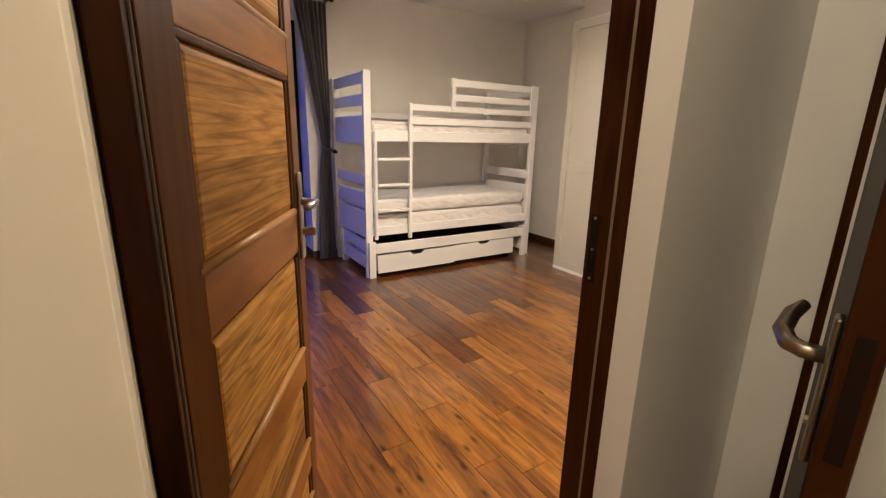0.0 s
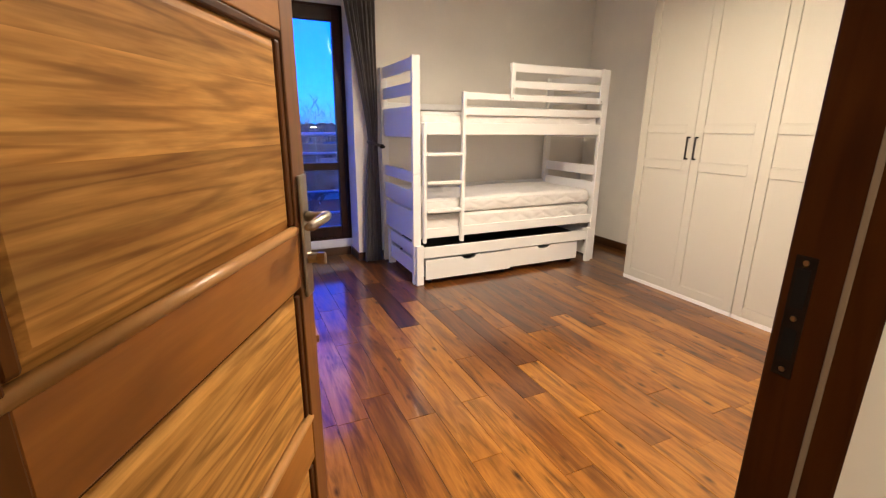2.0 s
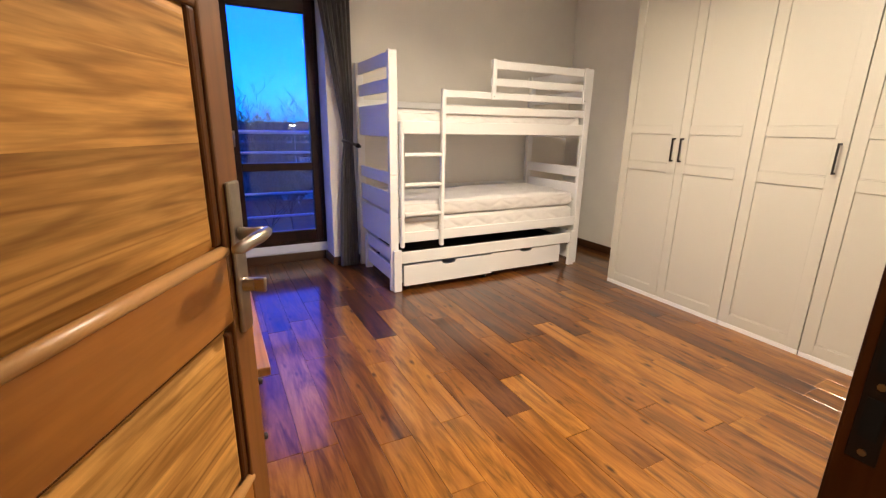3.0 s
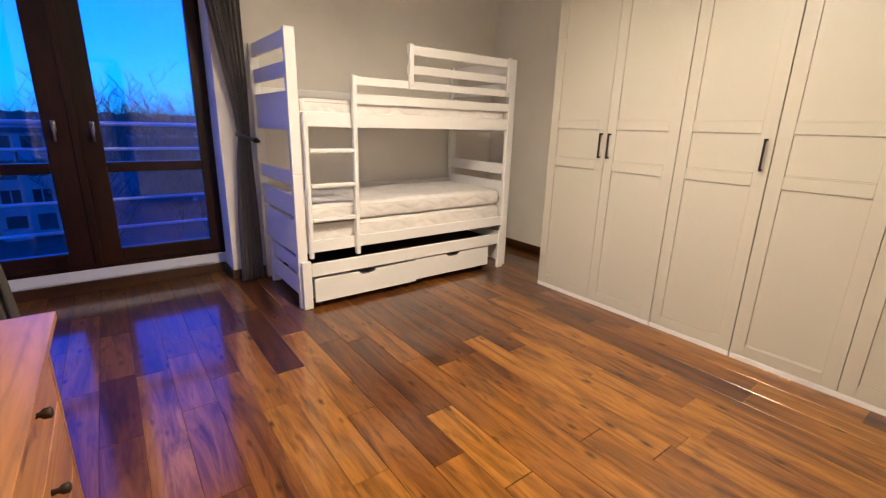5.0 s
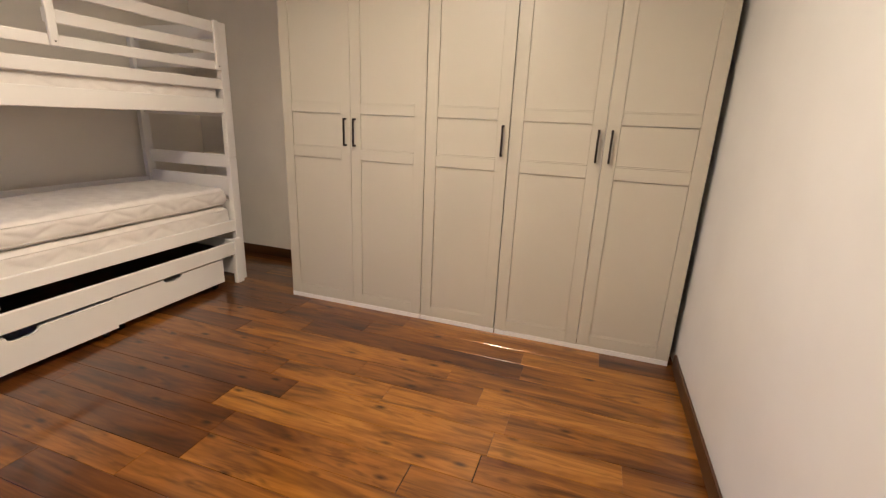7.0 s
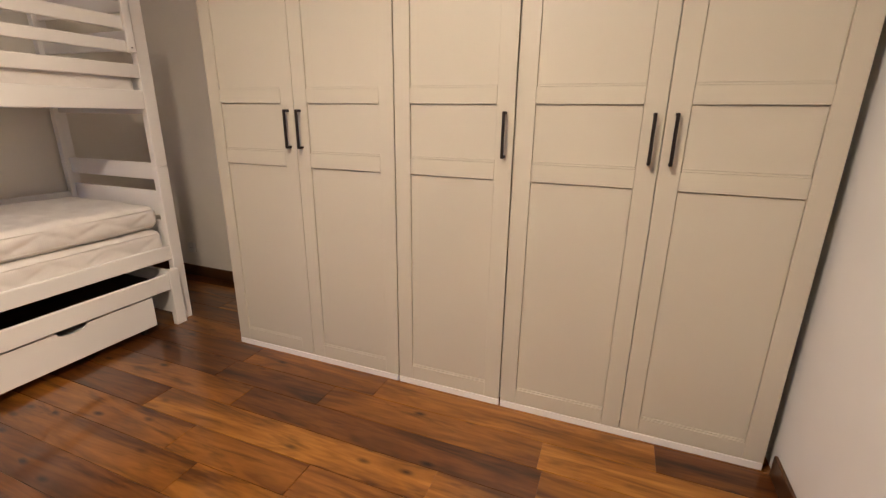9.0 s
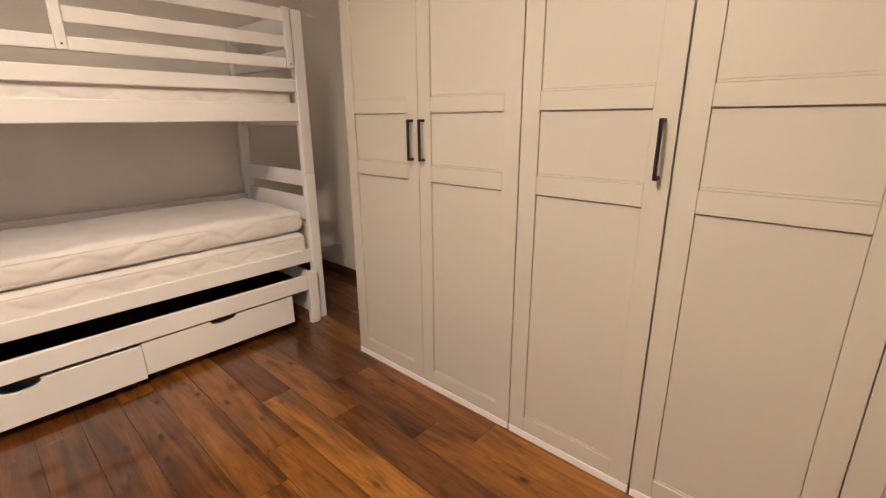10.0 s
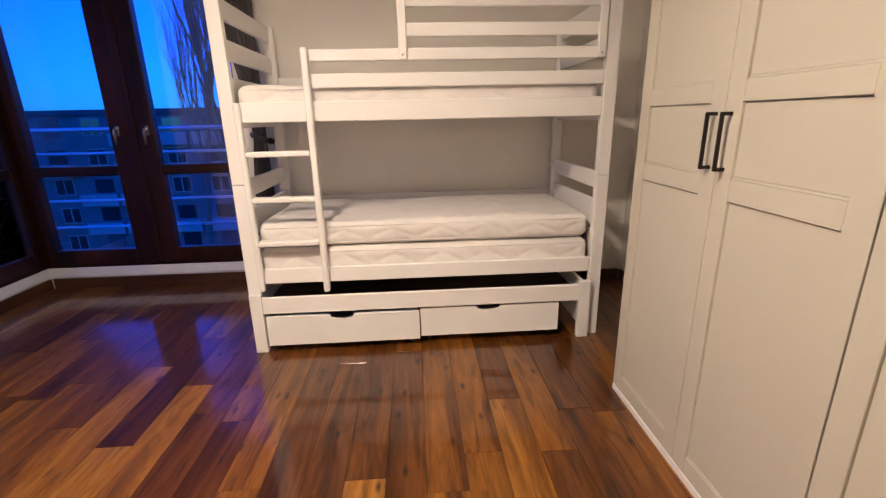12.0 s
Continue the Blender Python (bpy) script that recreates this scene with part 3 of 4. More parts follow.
def wardrobe_door(unit, y0, y1, handle_y):
    """A shaker door from y0 to y1, with its handle at handle_y."""
    t, st, deep = 0.020, 0.068, 0.0160
    a, b = y0 + 0.0015, y1 - 0.0015
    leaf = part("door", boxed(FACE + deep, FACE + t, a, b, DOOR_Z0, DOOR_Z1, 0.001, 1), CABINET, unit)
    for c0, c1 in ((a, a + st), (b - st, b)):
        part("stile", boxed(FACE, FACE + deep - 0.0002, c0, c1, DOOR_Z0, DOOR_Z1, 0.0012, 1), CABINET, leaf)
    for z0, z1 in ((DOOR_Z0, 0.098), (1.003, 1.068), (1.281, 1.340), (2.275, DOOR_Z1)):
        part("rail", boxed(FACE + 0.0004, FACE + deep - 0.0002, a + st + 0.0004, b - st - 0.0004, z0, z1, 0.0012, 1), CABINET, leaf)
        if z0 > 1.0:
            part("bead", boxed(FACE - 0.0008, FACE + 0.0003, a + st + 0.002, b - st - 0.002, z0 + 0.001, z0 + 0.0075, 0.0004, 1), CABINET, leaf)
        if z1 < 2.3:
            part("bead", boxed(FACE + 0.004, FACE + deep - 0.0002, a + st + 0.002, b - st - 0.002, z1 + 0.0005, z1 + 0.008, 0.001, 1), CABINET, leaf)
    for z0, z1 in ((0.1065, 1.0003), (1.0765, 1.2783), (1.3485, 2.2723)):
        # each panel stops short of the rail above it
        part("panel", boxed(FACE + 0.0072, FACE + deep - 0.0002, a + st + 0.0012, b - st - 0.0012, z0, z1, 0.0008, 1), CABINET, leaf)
    hb = bmesh.new()
    for z in (1.092, 1.250):
        box(hb, FACE - 0.030, FACE + 0.001, handle_y - 0.0055, handle_y + 0.0055, z - 0.0055, z + 0.0055, 0.002)
    box(hb, FACE - 0.034, FACE - 0.023, handle_y - 0.0055, handle_y + 0.0055, 1.0865, 1.2555, 0.0035)
    part("handle", hb, BLACK_METAL, leaf, "black metal bar handle")


def wardrobe(y0, y1, doors, label):
    unit = thing("wardrobe", (4.0, (y0 + y1) / 2, 0), label=label, category="wardrobe", group="row of built-in wardrobes")
    bm = bmesh.new()
    box(bm, FACE + 0.060, 4.32, y0 + 0.002, y0 + 0.020, 0.0, 2.36, 0.001, 1)
    box(bm, FACE + 0.060, 4.32, y1 - 0.020, y1 - 0.002, 0.0, 2.36, 0.001, 1)
    box(bm, FACE + 0.0215, 4.32, y0 + 0.020, y1 - 0.020, 2.342, 2.36, 0.001, 1)
    box(bm, FACE + 0.0215, 4.32, y0 + 0.020, y1 - 0.020, 0.055, 0.073, 0.001, 1)
    box(bm, 4.300, 4.319, y0 + 0.020, y1 - 0.020, 0.073, 2.342)
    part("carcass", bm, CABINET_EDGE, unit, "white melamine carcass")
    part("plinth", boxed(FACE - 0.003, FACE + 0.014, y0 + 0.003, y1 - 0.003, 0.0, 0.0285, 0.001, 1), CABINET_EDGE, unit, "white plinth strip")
    for a, b, h in doors:
        wardrobe_door(unit, a, b, h)


W0 = 3.340
P = 0.4985
edges = [W0 - P * i for i in range(6)]
wardrobe(edges[2], edges[0], [(edges[1], edges[0], edges[1] + 0.033), (edges[2], edges[1], edges[1] - 0.033)], "tall off-white two-door wardrobe beside the bunk bed")
wardrobe(edges[3], edges[2] - 0.002, [(edges[3] + 0.001, edges[2] - 0.002, edges[3] + 0.036)], "narrow tall off-white single-door wardrobe")
wardrobe(edges[5], edges[3] - 0.002, [(edges[4], edges[3] - 0.002, edges[4] + 0.033), (edges[5], edges[4], edges[4] - 0.033)], "tall off-white two-door wardrobe by the white wall")

# ---- bunk bed ----
BX0, BX1, BY0, BY1 = 1.862, 3.852, 3.885, 4.745
PW = 0.068
bunk = thing("bunk_bed", ((BX0 + BX1) / 2, (BY0 + BY1) / 2, 0), label="white lacquered wooden bunk bed with ladder against the wall", category="bunk bed")


def bar(name, x0, x1, y0, y1, z0, z1, parent, label="", bevel=0.005):
    return part(name, boxed(x0, x1, y0, y1, z0, z1, bevel), BED_WHITE, parent, label)


for x in (BX0, BX1 - PW):
    for y in (BY0, BY1 - 0.042):
        # each post is two lengths that meet at mid height
        bar("post", x, x + PW, y, y + 0.042, 0.0, 0.9405, bunk)
        bar("post", x, x + PW, y, y + 0.042, 0.9425, 1.835, bunk)
for x in (BX0 + 0.020, BX1 - 0.044):
    for z0, z1 in ((1.735, 1.830), (1.552, 1.648), (1.225, 1.470), (0.862, 0.957), (0.650, 0.797), (0.372, 0.622)):
        bar("end_slat", x, x + 0.024, BY0 + 0.0425, BY1 - 0.0425, z0, z1, bunk)
FY = BY0 + 0.004
bar("side_board", BX0 + PW + 0.0005, BX1 - PW - 0.0005, FY, FY + 0.024, 1.250, 1.347, bunk)
bar("side_board", BX0 + PW + 0.0005, BX1 - PW - 0.0005, FY, FY + 0.024, 0.396, 0.480, bunk)
for z0, z1 in ((1.250, 1.347), (1.472, 1.530), (0.396, 0.480), (0.690, 0.748)):
    bar("rear_board", BX0 + PW + 0.0005, BX1 - PW - 0.0005, BY1 - 0.034, BY1 - 0.010, z0, z1, bunk)
for z0, z1 in ((1.530, 1.585), (1.408, 1.474)):
    bar("guard_rail", 2.3165, BX1 - PW - 0.0005, FY, FY + 0.022, z0, z1, bunk)
# the raised guard at the head end
for x in (2.748, 3.734):
    up = bar("guard_upright", x, x + 0.040, FY - 0.0205, FY - 0.0005, 1.530, 1.838, bunk)
    part("screw", tube(bmesh.new(), [(x + 0.020, FY - 0.0205, 1.552), (x + 0.020, FY - 0.0225, 1.552)], 0.004, 8), BRONZE, up)
for z0, z1 in ((1.765, 1.832), (1.635, 1.697)):
    bar("guard_slat", 2.750, 3.772, FY, FY + 0.020, z0, z1, bunk)
# slatted bases
for z in (1.262, 0.410):
    for i in range(12):
        y0 = BX0 + 0.12 + i * 0.155
        bar("base_slat", y0, y0 + 0.07, BY0 + 0.04, BY1 - 0.04, z, z + 0.018, bunk, bevel=0.002)
# ladder
ladder = bar("ladder", 2.284, 2.3160, 3.842, 3.8835, 0.352, 1.588, bunk, "white wooden ladder", 0.008)
bar("ladder_stile", 1.936, 1.968, 3.842, 3.8835, 0.365, 1.345, ladder, bevel=0.012)
for z in (1.098, 0.867, 0.634):
    bar("rung", 1.9685, 2.2835, 3.838, 3.892, z - 0.013, z + 0.013, ladder, bevel=0.006)


def mattress(x0, x1, y0, y1, z0, z1, label, sag=0.006, seed=0):
    """A soft block with rounded borders, piping and a slightly uneven top."""
    nx, ny, nz = 240, 44, 14
    bm = bmesh.new()
    r = min(0.044, (z1 - z0) * 0.40)
    grid = {}

    def shape(i, j, k):
        u, v, w = i / nx, j / ny, k / nz
        p = Vector((x0 + u * (x1 - x0), y0 + v * (y1 - y0), z0 + w * (z1 - z0)))
        c = Vector((min(max(p.x, x0 + r), x1 - r), min(max(p.y, y0 + r), y1 - r), min(max(p.z, z0 + r), z1 - r)))
        dvec = p - c
        if dvec.length > 1e-6:
            p = c + dvec.normalized() * r
        wob = noise.noise(Vector((p.x * 4 + seed, p.y * 4, p.z * 9))) * sag
        fine = noise.noise(Vector((p.x * 16 + seed, p.y * 16, p.z * 14))) * sag * 0.45
        p.z += (wob + fine) * (1 if w > 0.5 else 0.2)
        # quilting: a zigzag seam along the borders, a lozenge pattern on top
        seam = 0.28 + 0.44 * abs((p.x * 7.5) % 2.0 - 1.0)
        if v < 0.01 and 0 < k < nz:
            p.y += fine - 0.005 * math.sin(math.pi * w) + 0.0065 * math.exp(-((w - seam) / 0.10) ** 2)
        if k == nz and 0 < i < nx and 0 < j < ny:
            p.z += 0.004 * (abs(math.sin(math.pi * 5.0 * (p.x + p.y))) * abs(math.sin(math.pi * 5.0 * (p.x - p.y)))) ** 0.5
        return p

    def vert(i, j, k):
        if (i, j, k) not in grid:
            grid[i, j, k] = bm.verts.new(shape(i, j, k))
        return grid[i, j, k]

    for i in range(nx):
        for j in range(ny):
            for k in (0, nz):
                bm.faces.new((vert(i, j, k), vert(i + 1, j, k), vert(i + 1, j + 1, k), vert(i, j + 1, k)))
    for k in range(nz):
        for i in range(nx):
            for j in (0, ny):
                bm.faces.new((vert(i, j, k), vert(i + 1, j, k), vert(i + 1, j, k + 1), vert(i, j, k + 1)))
        for j in range(ny):
            for i in (0, nx):
                bm.faces.new((vert(i, j, k), vert(i, j + 1, k), vert(i, j + 1, k + 1), vert(i, j, k + 1)))
    ob = thing("mattress", ((x0 + x1) / 2, (y0 + y1) / 2, z0), label=label, category="mattress", group="mattresses on the bunk bed")
    part("ticking", bm, MATTRESS, ob, smooth=True)
    rr = r * 0.5
    for z in (z0 + rr, z1 - rr):
        o = 0.30 * r * (1 - 0.7)
        ring = [(x0 + r, y0 - 0.001 + o), (x1 - r, y0 - 0.001 + o), (x1 - o, y0 + r), (x1 - o, y1 - r), (x1 - r, y1 - o), (x0 + r, y1 - o), (x0 + o, y1 - r), (x0 + o, y0 + r), (x0 + r, y0 - 0.001 + o)]
        part("piping", tube(bmesh.new(), [(x, y, z) for x, y in ring], 0.0035, 6), MATTRESS, ob, smooth=True)


mattress(BX0 + 0.072, BX1 - 0.074, BY0 + 0.034, BY1 - 0.045, 1.281, 1.428, "white quilted mattress on the upper bunk", 0.010, 1)
mattress(BX0 + 0.072, BX1 - 0.074, BY0 + 0.034, BY1 - 0.045, 0.429, 0.582, "white quilted mattress on the lower bunk", 0.008, 2)
mattress(BX0 + 0.080, BX1 - 0.078, BY0 + 0.040, BY1 - 0.050, 0.589, 0.722, "white quilted mattress lying on another mattress", 0.012, 3)

# ---- trundle bed below ----
trundle = thing("trundle_bed", (2.83, 4.2, 0), label="low white wooden trundle bed frame pushed under the bunk", category="trundle bed")
TY = 3.846
for x in (1.874, 3.718):
    bar("leg", x, x + 0.066, TY, TY + 0.036, 0.0, 0.348, trundle)
    bar("leg", x, x + 0.066, 4.58, 4.616, 0.0, 0.348, trundle)
    for z0, z1 in ((0.232, 0.340), (0.066, 0.196)):
        bar("end_slat", x + 0.018, x + 0.040, TY + 0.0365, 4.5795, z0, z1, trundle)
bar("front_rail", 1.9405, 3.7175, TY + 0.004, TY + 0.028, 0.232, 0.329, trundle)
bar("rear_rail", 1.9405, 3.7175, 4.588, 4.612, 0.232, 0.329, trundle)
# added sheet, dark so that the shade under the bunk is painted in
part("base_panel", boxed(1.945, 3.715, TY + 0.030, 4.586, 0.262, 0.274), FRAME_BROWN, trundle, "added dark brown panel for the shade under the bunk")



def bed_drawer(x0, x1, y, z0, z1, label):
    """A drawer on castors; its front has a half-round grip cut from the upper edge."""
    ob = thing("bed_drawer", ((x0 + x1) / 2, y + 0.3, 0), label=label, category="drawer", group="drawers under the trundle bed")
    mid, w, d = (x0 + x1) / 2 - 0.01, 0.068, 0.030
    pts = [(x0, z0), (x1, z0), (x1, z1)]
    pts += [(mid + w * math.cos(a), z1 - d * math.sin(a) ** 0.7) for a in (math.pi * k / 12 for k in range(13))]
    pts += [(x0, z1)]
    bm = outline(bmesh.new(), pts, 0.018)
    for v in bm.verts:
        v.co.y += y
    part("front", bm, BED_WHITE, ob)
    bm = bmesh.new()
    box(bm, x0 + 0.01, x0 + 0.025, y + 0.0185, y + 0.62, z0 + 0.012, z1 - 0.045)
    box(bm, x1 - 0.025, x1 - 0.01, y + 0.0185, y + 0.62, z0 + 0.012, z1 - 0.045)
    box(bm, x0 + 0.025, x1 - 0.025, y + 0.60, y + 0.62, z0 + 0.012, z1 - 0.045)
    box(bm, x0 + 0.025, x1 - 0.025, y + 0.0185, y + 0.60, z0 + 0.012, z0 + 0.022)
    part("tray", bm, BED_WHITE, ob)
    for x in (x0 + 0.05, x1 - 0.05):
        for yy in (y + 0.05, y + 0.55):
            part("castor", tube(bmesh.new(), [(x - 0.010, yy, 0.024), (x + 0.010, yy, 0.024)], 0.0238, 14), BLACK_METAL, ob, "small dark castor")


bed_drawer(1.955, 2.800, 3.838, 0.046, 0.218, "white wooden drawer pulled slightly forward")
bed_drawer(2.806, 3.606, 3.862, 0.050, 0.222, "white wooden drawer with a half-round grip")

# ---- curtains ----


def curtain(name, axis, c, left, right, depth, label, folds, top=2.50):
    """A gathered cloth; left and right give its borders as (height, place) rows."""
    ob = thing(name, ((left[0][1] + right[0][1]) / 2, c, 0), label=label, category="curtain")
    nu, nz = 110, 60
    lz = sorted(left)
    rz = sorted(right)
    bm = bmesh.new()
    rows = []
    for k in range(nz + 1):
        z = 0.012 + (top - 0.012) * k / nz
        a = float(np.interp(z, [p[0] for p in lz], [p[1] for p in lz]))
        b = float(np.interp(z, [p[0] for p in rz], [p[1] for p in rz]))
        full = (b - a) / 0.30
        row = []
        for i in range(nu + 1):
            u = i / nu
            ph = folds * 2 * math.pi * (u + 0.018 * math.sin(z * 2.1 + u * 9))
            amp = depth * (0.45 + 0.55 * min(1, full)) * (0.8 + 0.35 * math.sin(u * 23 + z * 0.9))
            off = amp * math.sin(ph) + 0.006 * math.sin(ph * 2.3 + z * 3)
            x = a + (b - a) * u + 0.006 * math.cos(ph)
            p = (x, c + off, z) if axis == "y" else (c + off, x, z)
            row.append(bm.verts.new(p))
        rows.append(row)
    for p, q in zip(rows, rows[1:]):
        for i in range(nu):
            bm.faces.new((p[i], p[i + 1], q[i + 1], q[i]))
    data = mesh_of("cloth", bm, CURTAIN, True)
    data.transform(WORLD[ob.name].inverted())
    body = new("cloth", data)
    body.parent = ob
    WORLD[body.name] = WORLD[ob.name]
    solid = body.modifiers.new("thickness", "SOLIDIFY")
    solid.thickness = 0.003
    return ob


right_curtain = curtain("curtain", "y", 4.690,
                        [(0.0, 1.655), (0.5, 1.675), (1.0, 1.712), (1.16, 1.735), (1.35, 1.715), (1.7, 1.655), (2.1, 1.585), (2.5, 1.520)],
                        [(0.0, 1.830), (0.6, 1.825), (1.16, 1.812), (1.5, 1.818), (2.0, 1.822), (2.5, 1.830)],
                        0.034, "dark grey curtain tied back beside the window", 7)
bm = bmesh.new()
tube(bm, [(1.722, 4.690, 1.175), (1.745, 4.645, 1.165), (1.785, 4.632, 1.152), (1.825, 4.650, 1.140), (1.848, 4.690, 1.132)], 0.014, 10)
part("tieback", bm, CURTAIN, right_curtain, "dark cloth tieback", smooth=True)
bm = bmesh.new()
tube(bm, [(1.848, 4.779, 1.132), (1.848, 4.70, 1.132), (1.848, 4.672, 1.132)], [0.008, 0.009, 0.020], 12)
tube(bm, [(1.825, 4.655, 1.138), (1.850, 4.650, 1.132), (1.875, 4.656, 1.122)], [0.012, 0.022, 0.010], 12)
part("holdback", bm, BLACK_METAL, right_curtain, "dark holdback knob", smooth=True)

left_curtain = curtain("curtain", "y", 3.83,
                       [(0.0, 0.275), (1.0, 0.268), (2.5, 0.262)],
                       [(0.0, 0.470), (0.5, 0.435), (1.0, 0.385), (1.6, 0.372), (2.5, 0.400)],
                       0.026, "dark grey curtain hanging beside the corner window", 4)

rod = thing("curtain_rod", (0.9, 4.69, 2.53), label="black metal curtain rod above the window", category="curtain rod")
part("bar", tube(bmesh.new(), [(-0.05, 4.69, 2.535), (1.86, 4.69, 2.535)], 0.011, 12), BLACK_METAL, rod, smooth=True)
part("finial", tube(bmesh.new(), [(1.86, 4.69, 2.535), (1.872, 4.69, 2.535), (1.892, 4.69, 2.535), (1.905, 4.69, 2.535)], [0.012, 0.022, 0.022, 0.010], 14), BLACK_METAL, rod, smooth=True)
part("bracket", boxed(1.845, 1.857, 4.69, 4.779, 2.520, 2.550, 0.002), BLACK_METAL, rod)
for i in range(7):
    x = 1.535 + i * 0.046
    a = [(x, 4.69 + 0.019 * math.cos(2 * math.pi * k / 14), 2.528 + 0.019 * math.sin(2 * math.pi * k / 14)) for k in range(15)]
    part("ring", tube(bmesh.new(), a, 0.003, 6), BLACK_METAL, rod)

# ---- pine chest of drawers ----
chest = thing("chest_of_drawers", (0.48, 2.11, 0), label="knotty pine chest of drawers with dark knobs by the door", category="chest of drawers")
CX0, CX1, CY0, CY1, CZ = 0.268, 0.706, 1.705, 2.520, 0.752
for i in range(4):
    w = (0.736 - 0.266) / 4
    part("top_board", boxed(0.266 + i * w, 0.266 + (i + 1) * w - 0.0004, CY0 - 0.018, CY1 + 0.018, CZ - 0.022, CZ, 0.0015, 1), PINE, chest)
for y in (CY0, CY1 - 0.02):
    part("side", boxed(CX0, CX1, y, y + 0.02, 0.0, CZ - 0.0225, 0.002), PINE, chest)
part("back", boxed(CX0, CX0 + 0.008, CY0 + 0.021, CY1 - 0.021, 0.03, CZ - 0.023), PINE, chest)
part("plinth", boxed(CX1 - 0.025, CX1 - 0.008, CY0 + 0.021, CY1 - 0.021, 0.0, 0.068), PINE, chest)
for i in range(3):
    z0 = 0.072 + i * 0.218
    dr = part("drawer", boxed(CX1 - 0.020, CX1 - 0.002, CY0 + 0.023, CY1 - 0.023, z0, z0 + 0.212, 0.004), PINE, chest)
    zc = (0.235, 0.455, 0.655)[i]
    part("knob", tube(bmesh.new(), [(CX1 - 0.003, 2.15, zc), (CX1 + 0.010, 2.15, zc), (CX1 + 0.018, 2.15, zc), (CX1 + 0.030, 2.15, zc), (CX1 + 0.034, 2.15, zc)], [0.008, 0.006, 0.012, 0.013, 0.007], 14), BRONZE, dr, "dark bronze knob", smooth=True)

# ---- low white cabinet beyond the chest ----
low = thing("low_cabinet", (0.36, 2.95, 0), label="low plain white cabinet beside the pine chest", category="cabinet")
part("body", boxed(0.268, 0.448, 2.60, 3.30, 0.05, 0.838, 0.003), CABINET_EDGE, low)
part("top", boxed(0.266, 0.468, 2.59, 3.31, 0.8385, 0.858, 0.003), CABINET_EDGE, low)
part("plinth", boxed(0.275, 0.430, 2.61, 3.29, 0.0, 0.0495), CABINET_EDGE, low)
for a, b in ((2.603, 2.948), (2.952, 3.297)):
    part("door", boxed(0.4485, 0.465, a, b, 0.055, 0.834, 0.002), CABINET_EDGE, low)

# ---- wall socket ----
sock = thing("wall_socket", (ROOM_R, 4.49, 0.225), label="white plastic wall socket beside the bunk bed", category="socket")
part("cover", boxed(ROOM_R - 0.012, ROOM_R - 0.001, 4.452, 4.530, 0.190, 0.268, 0.003), PLASTIC, sock)
part("insert", tube(bmesh.new(), [(ROOM_R - 0.0122, 4.491, 0.229), (ROOM_R - 0.0135, 4.491, 0.229)], 0.022, 18), CABINET_EDGE, sock)
for dy in (-0.009, 0.009):
    part("pin_hole", tube(bmesh.new(), [(ROOM_R - 0.0136, 4.491 + dy, 0.229), (ROOM_R - 0.0142, 4.491 + dy, 0.229)], 0.003, 8), BLACK, sock)

# ---- balcony and distance ----
structure("balcony", boxed(-4.0, 4.6, 5.30, 6.56, -0.42, -0.20, 0.01), CONCRETE, "grey concrete balcony slab", "balcony")
structure("balcony_west", boxed(-1.6, -0.36, 2.0, 5.299, -0.42, -0.20, 0.01), CONCRETE, "grey concrete balcony slab", "balcony")
railing = thing("railing", (0, 6.5, -0.2), label="galvanised metal balcony railing", category="railing")
for z in (1.215, 0.975, 0.478, 0.190):
    r = 0.022 if z > 1.2 else 0.016
    part("rail", tube(bmesh.new(), [(-4.0, 6.5, z), (4.6, 6.5, z)], r, 8), RAIL_METAL, railing, smooth=True)
    part("rail", tube(bmesh.new(), [(-1.5, 2.0, z), (-1.5, 6.48, z)], r, 8), RAIL_METAL, railing, smooth=True)
for x in (-3.2, -1.5, 2.35, 4.2):
    part("post", tube(bmesh.new(), [(x, 6.53, -0.2), (x, 6.53, 1.20)], 0.018, 8), RAIL_METAL, railing, smooth=True)

GZ = -11.0
structure("ground", boxed(-900, 900, -900, 900, GZ - 1.0, GZ), GROUND, "dark winter ground", "ground")
# the lower storeys of the house itself
structure("house_foot", boxed(-0.34, 6.0, -3.0, 5.28, GZ, -0.43), FACADE, "rendered lower storeys of the house", "facade")


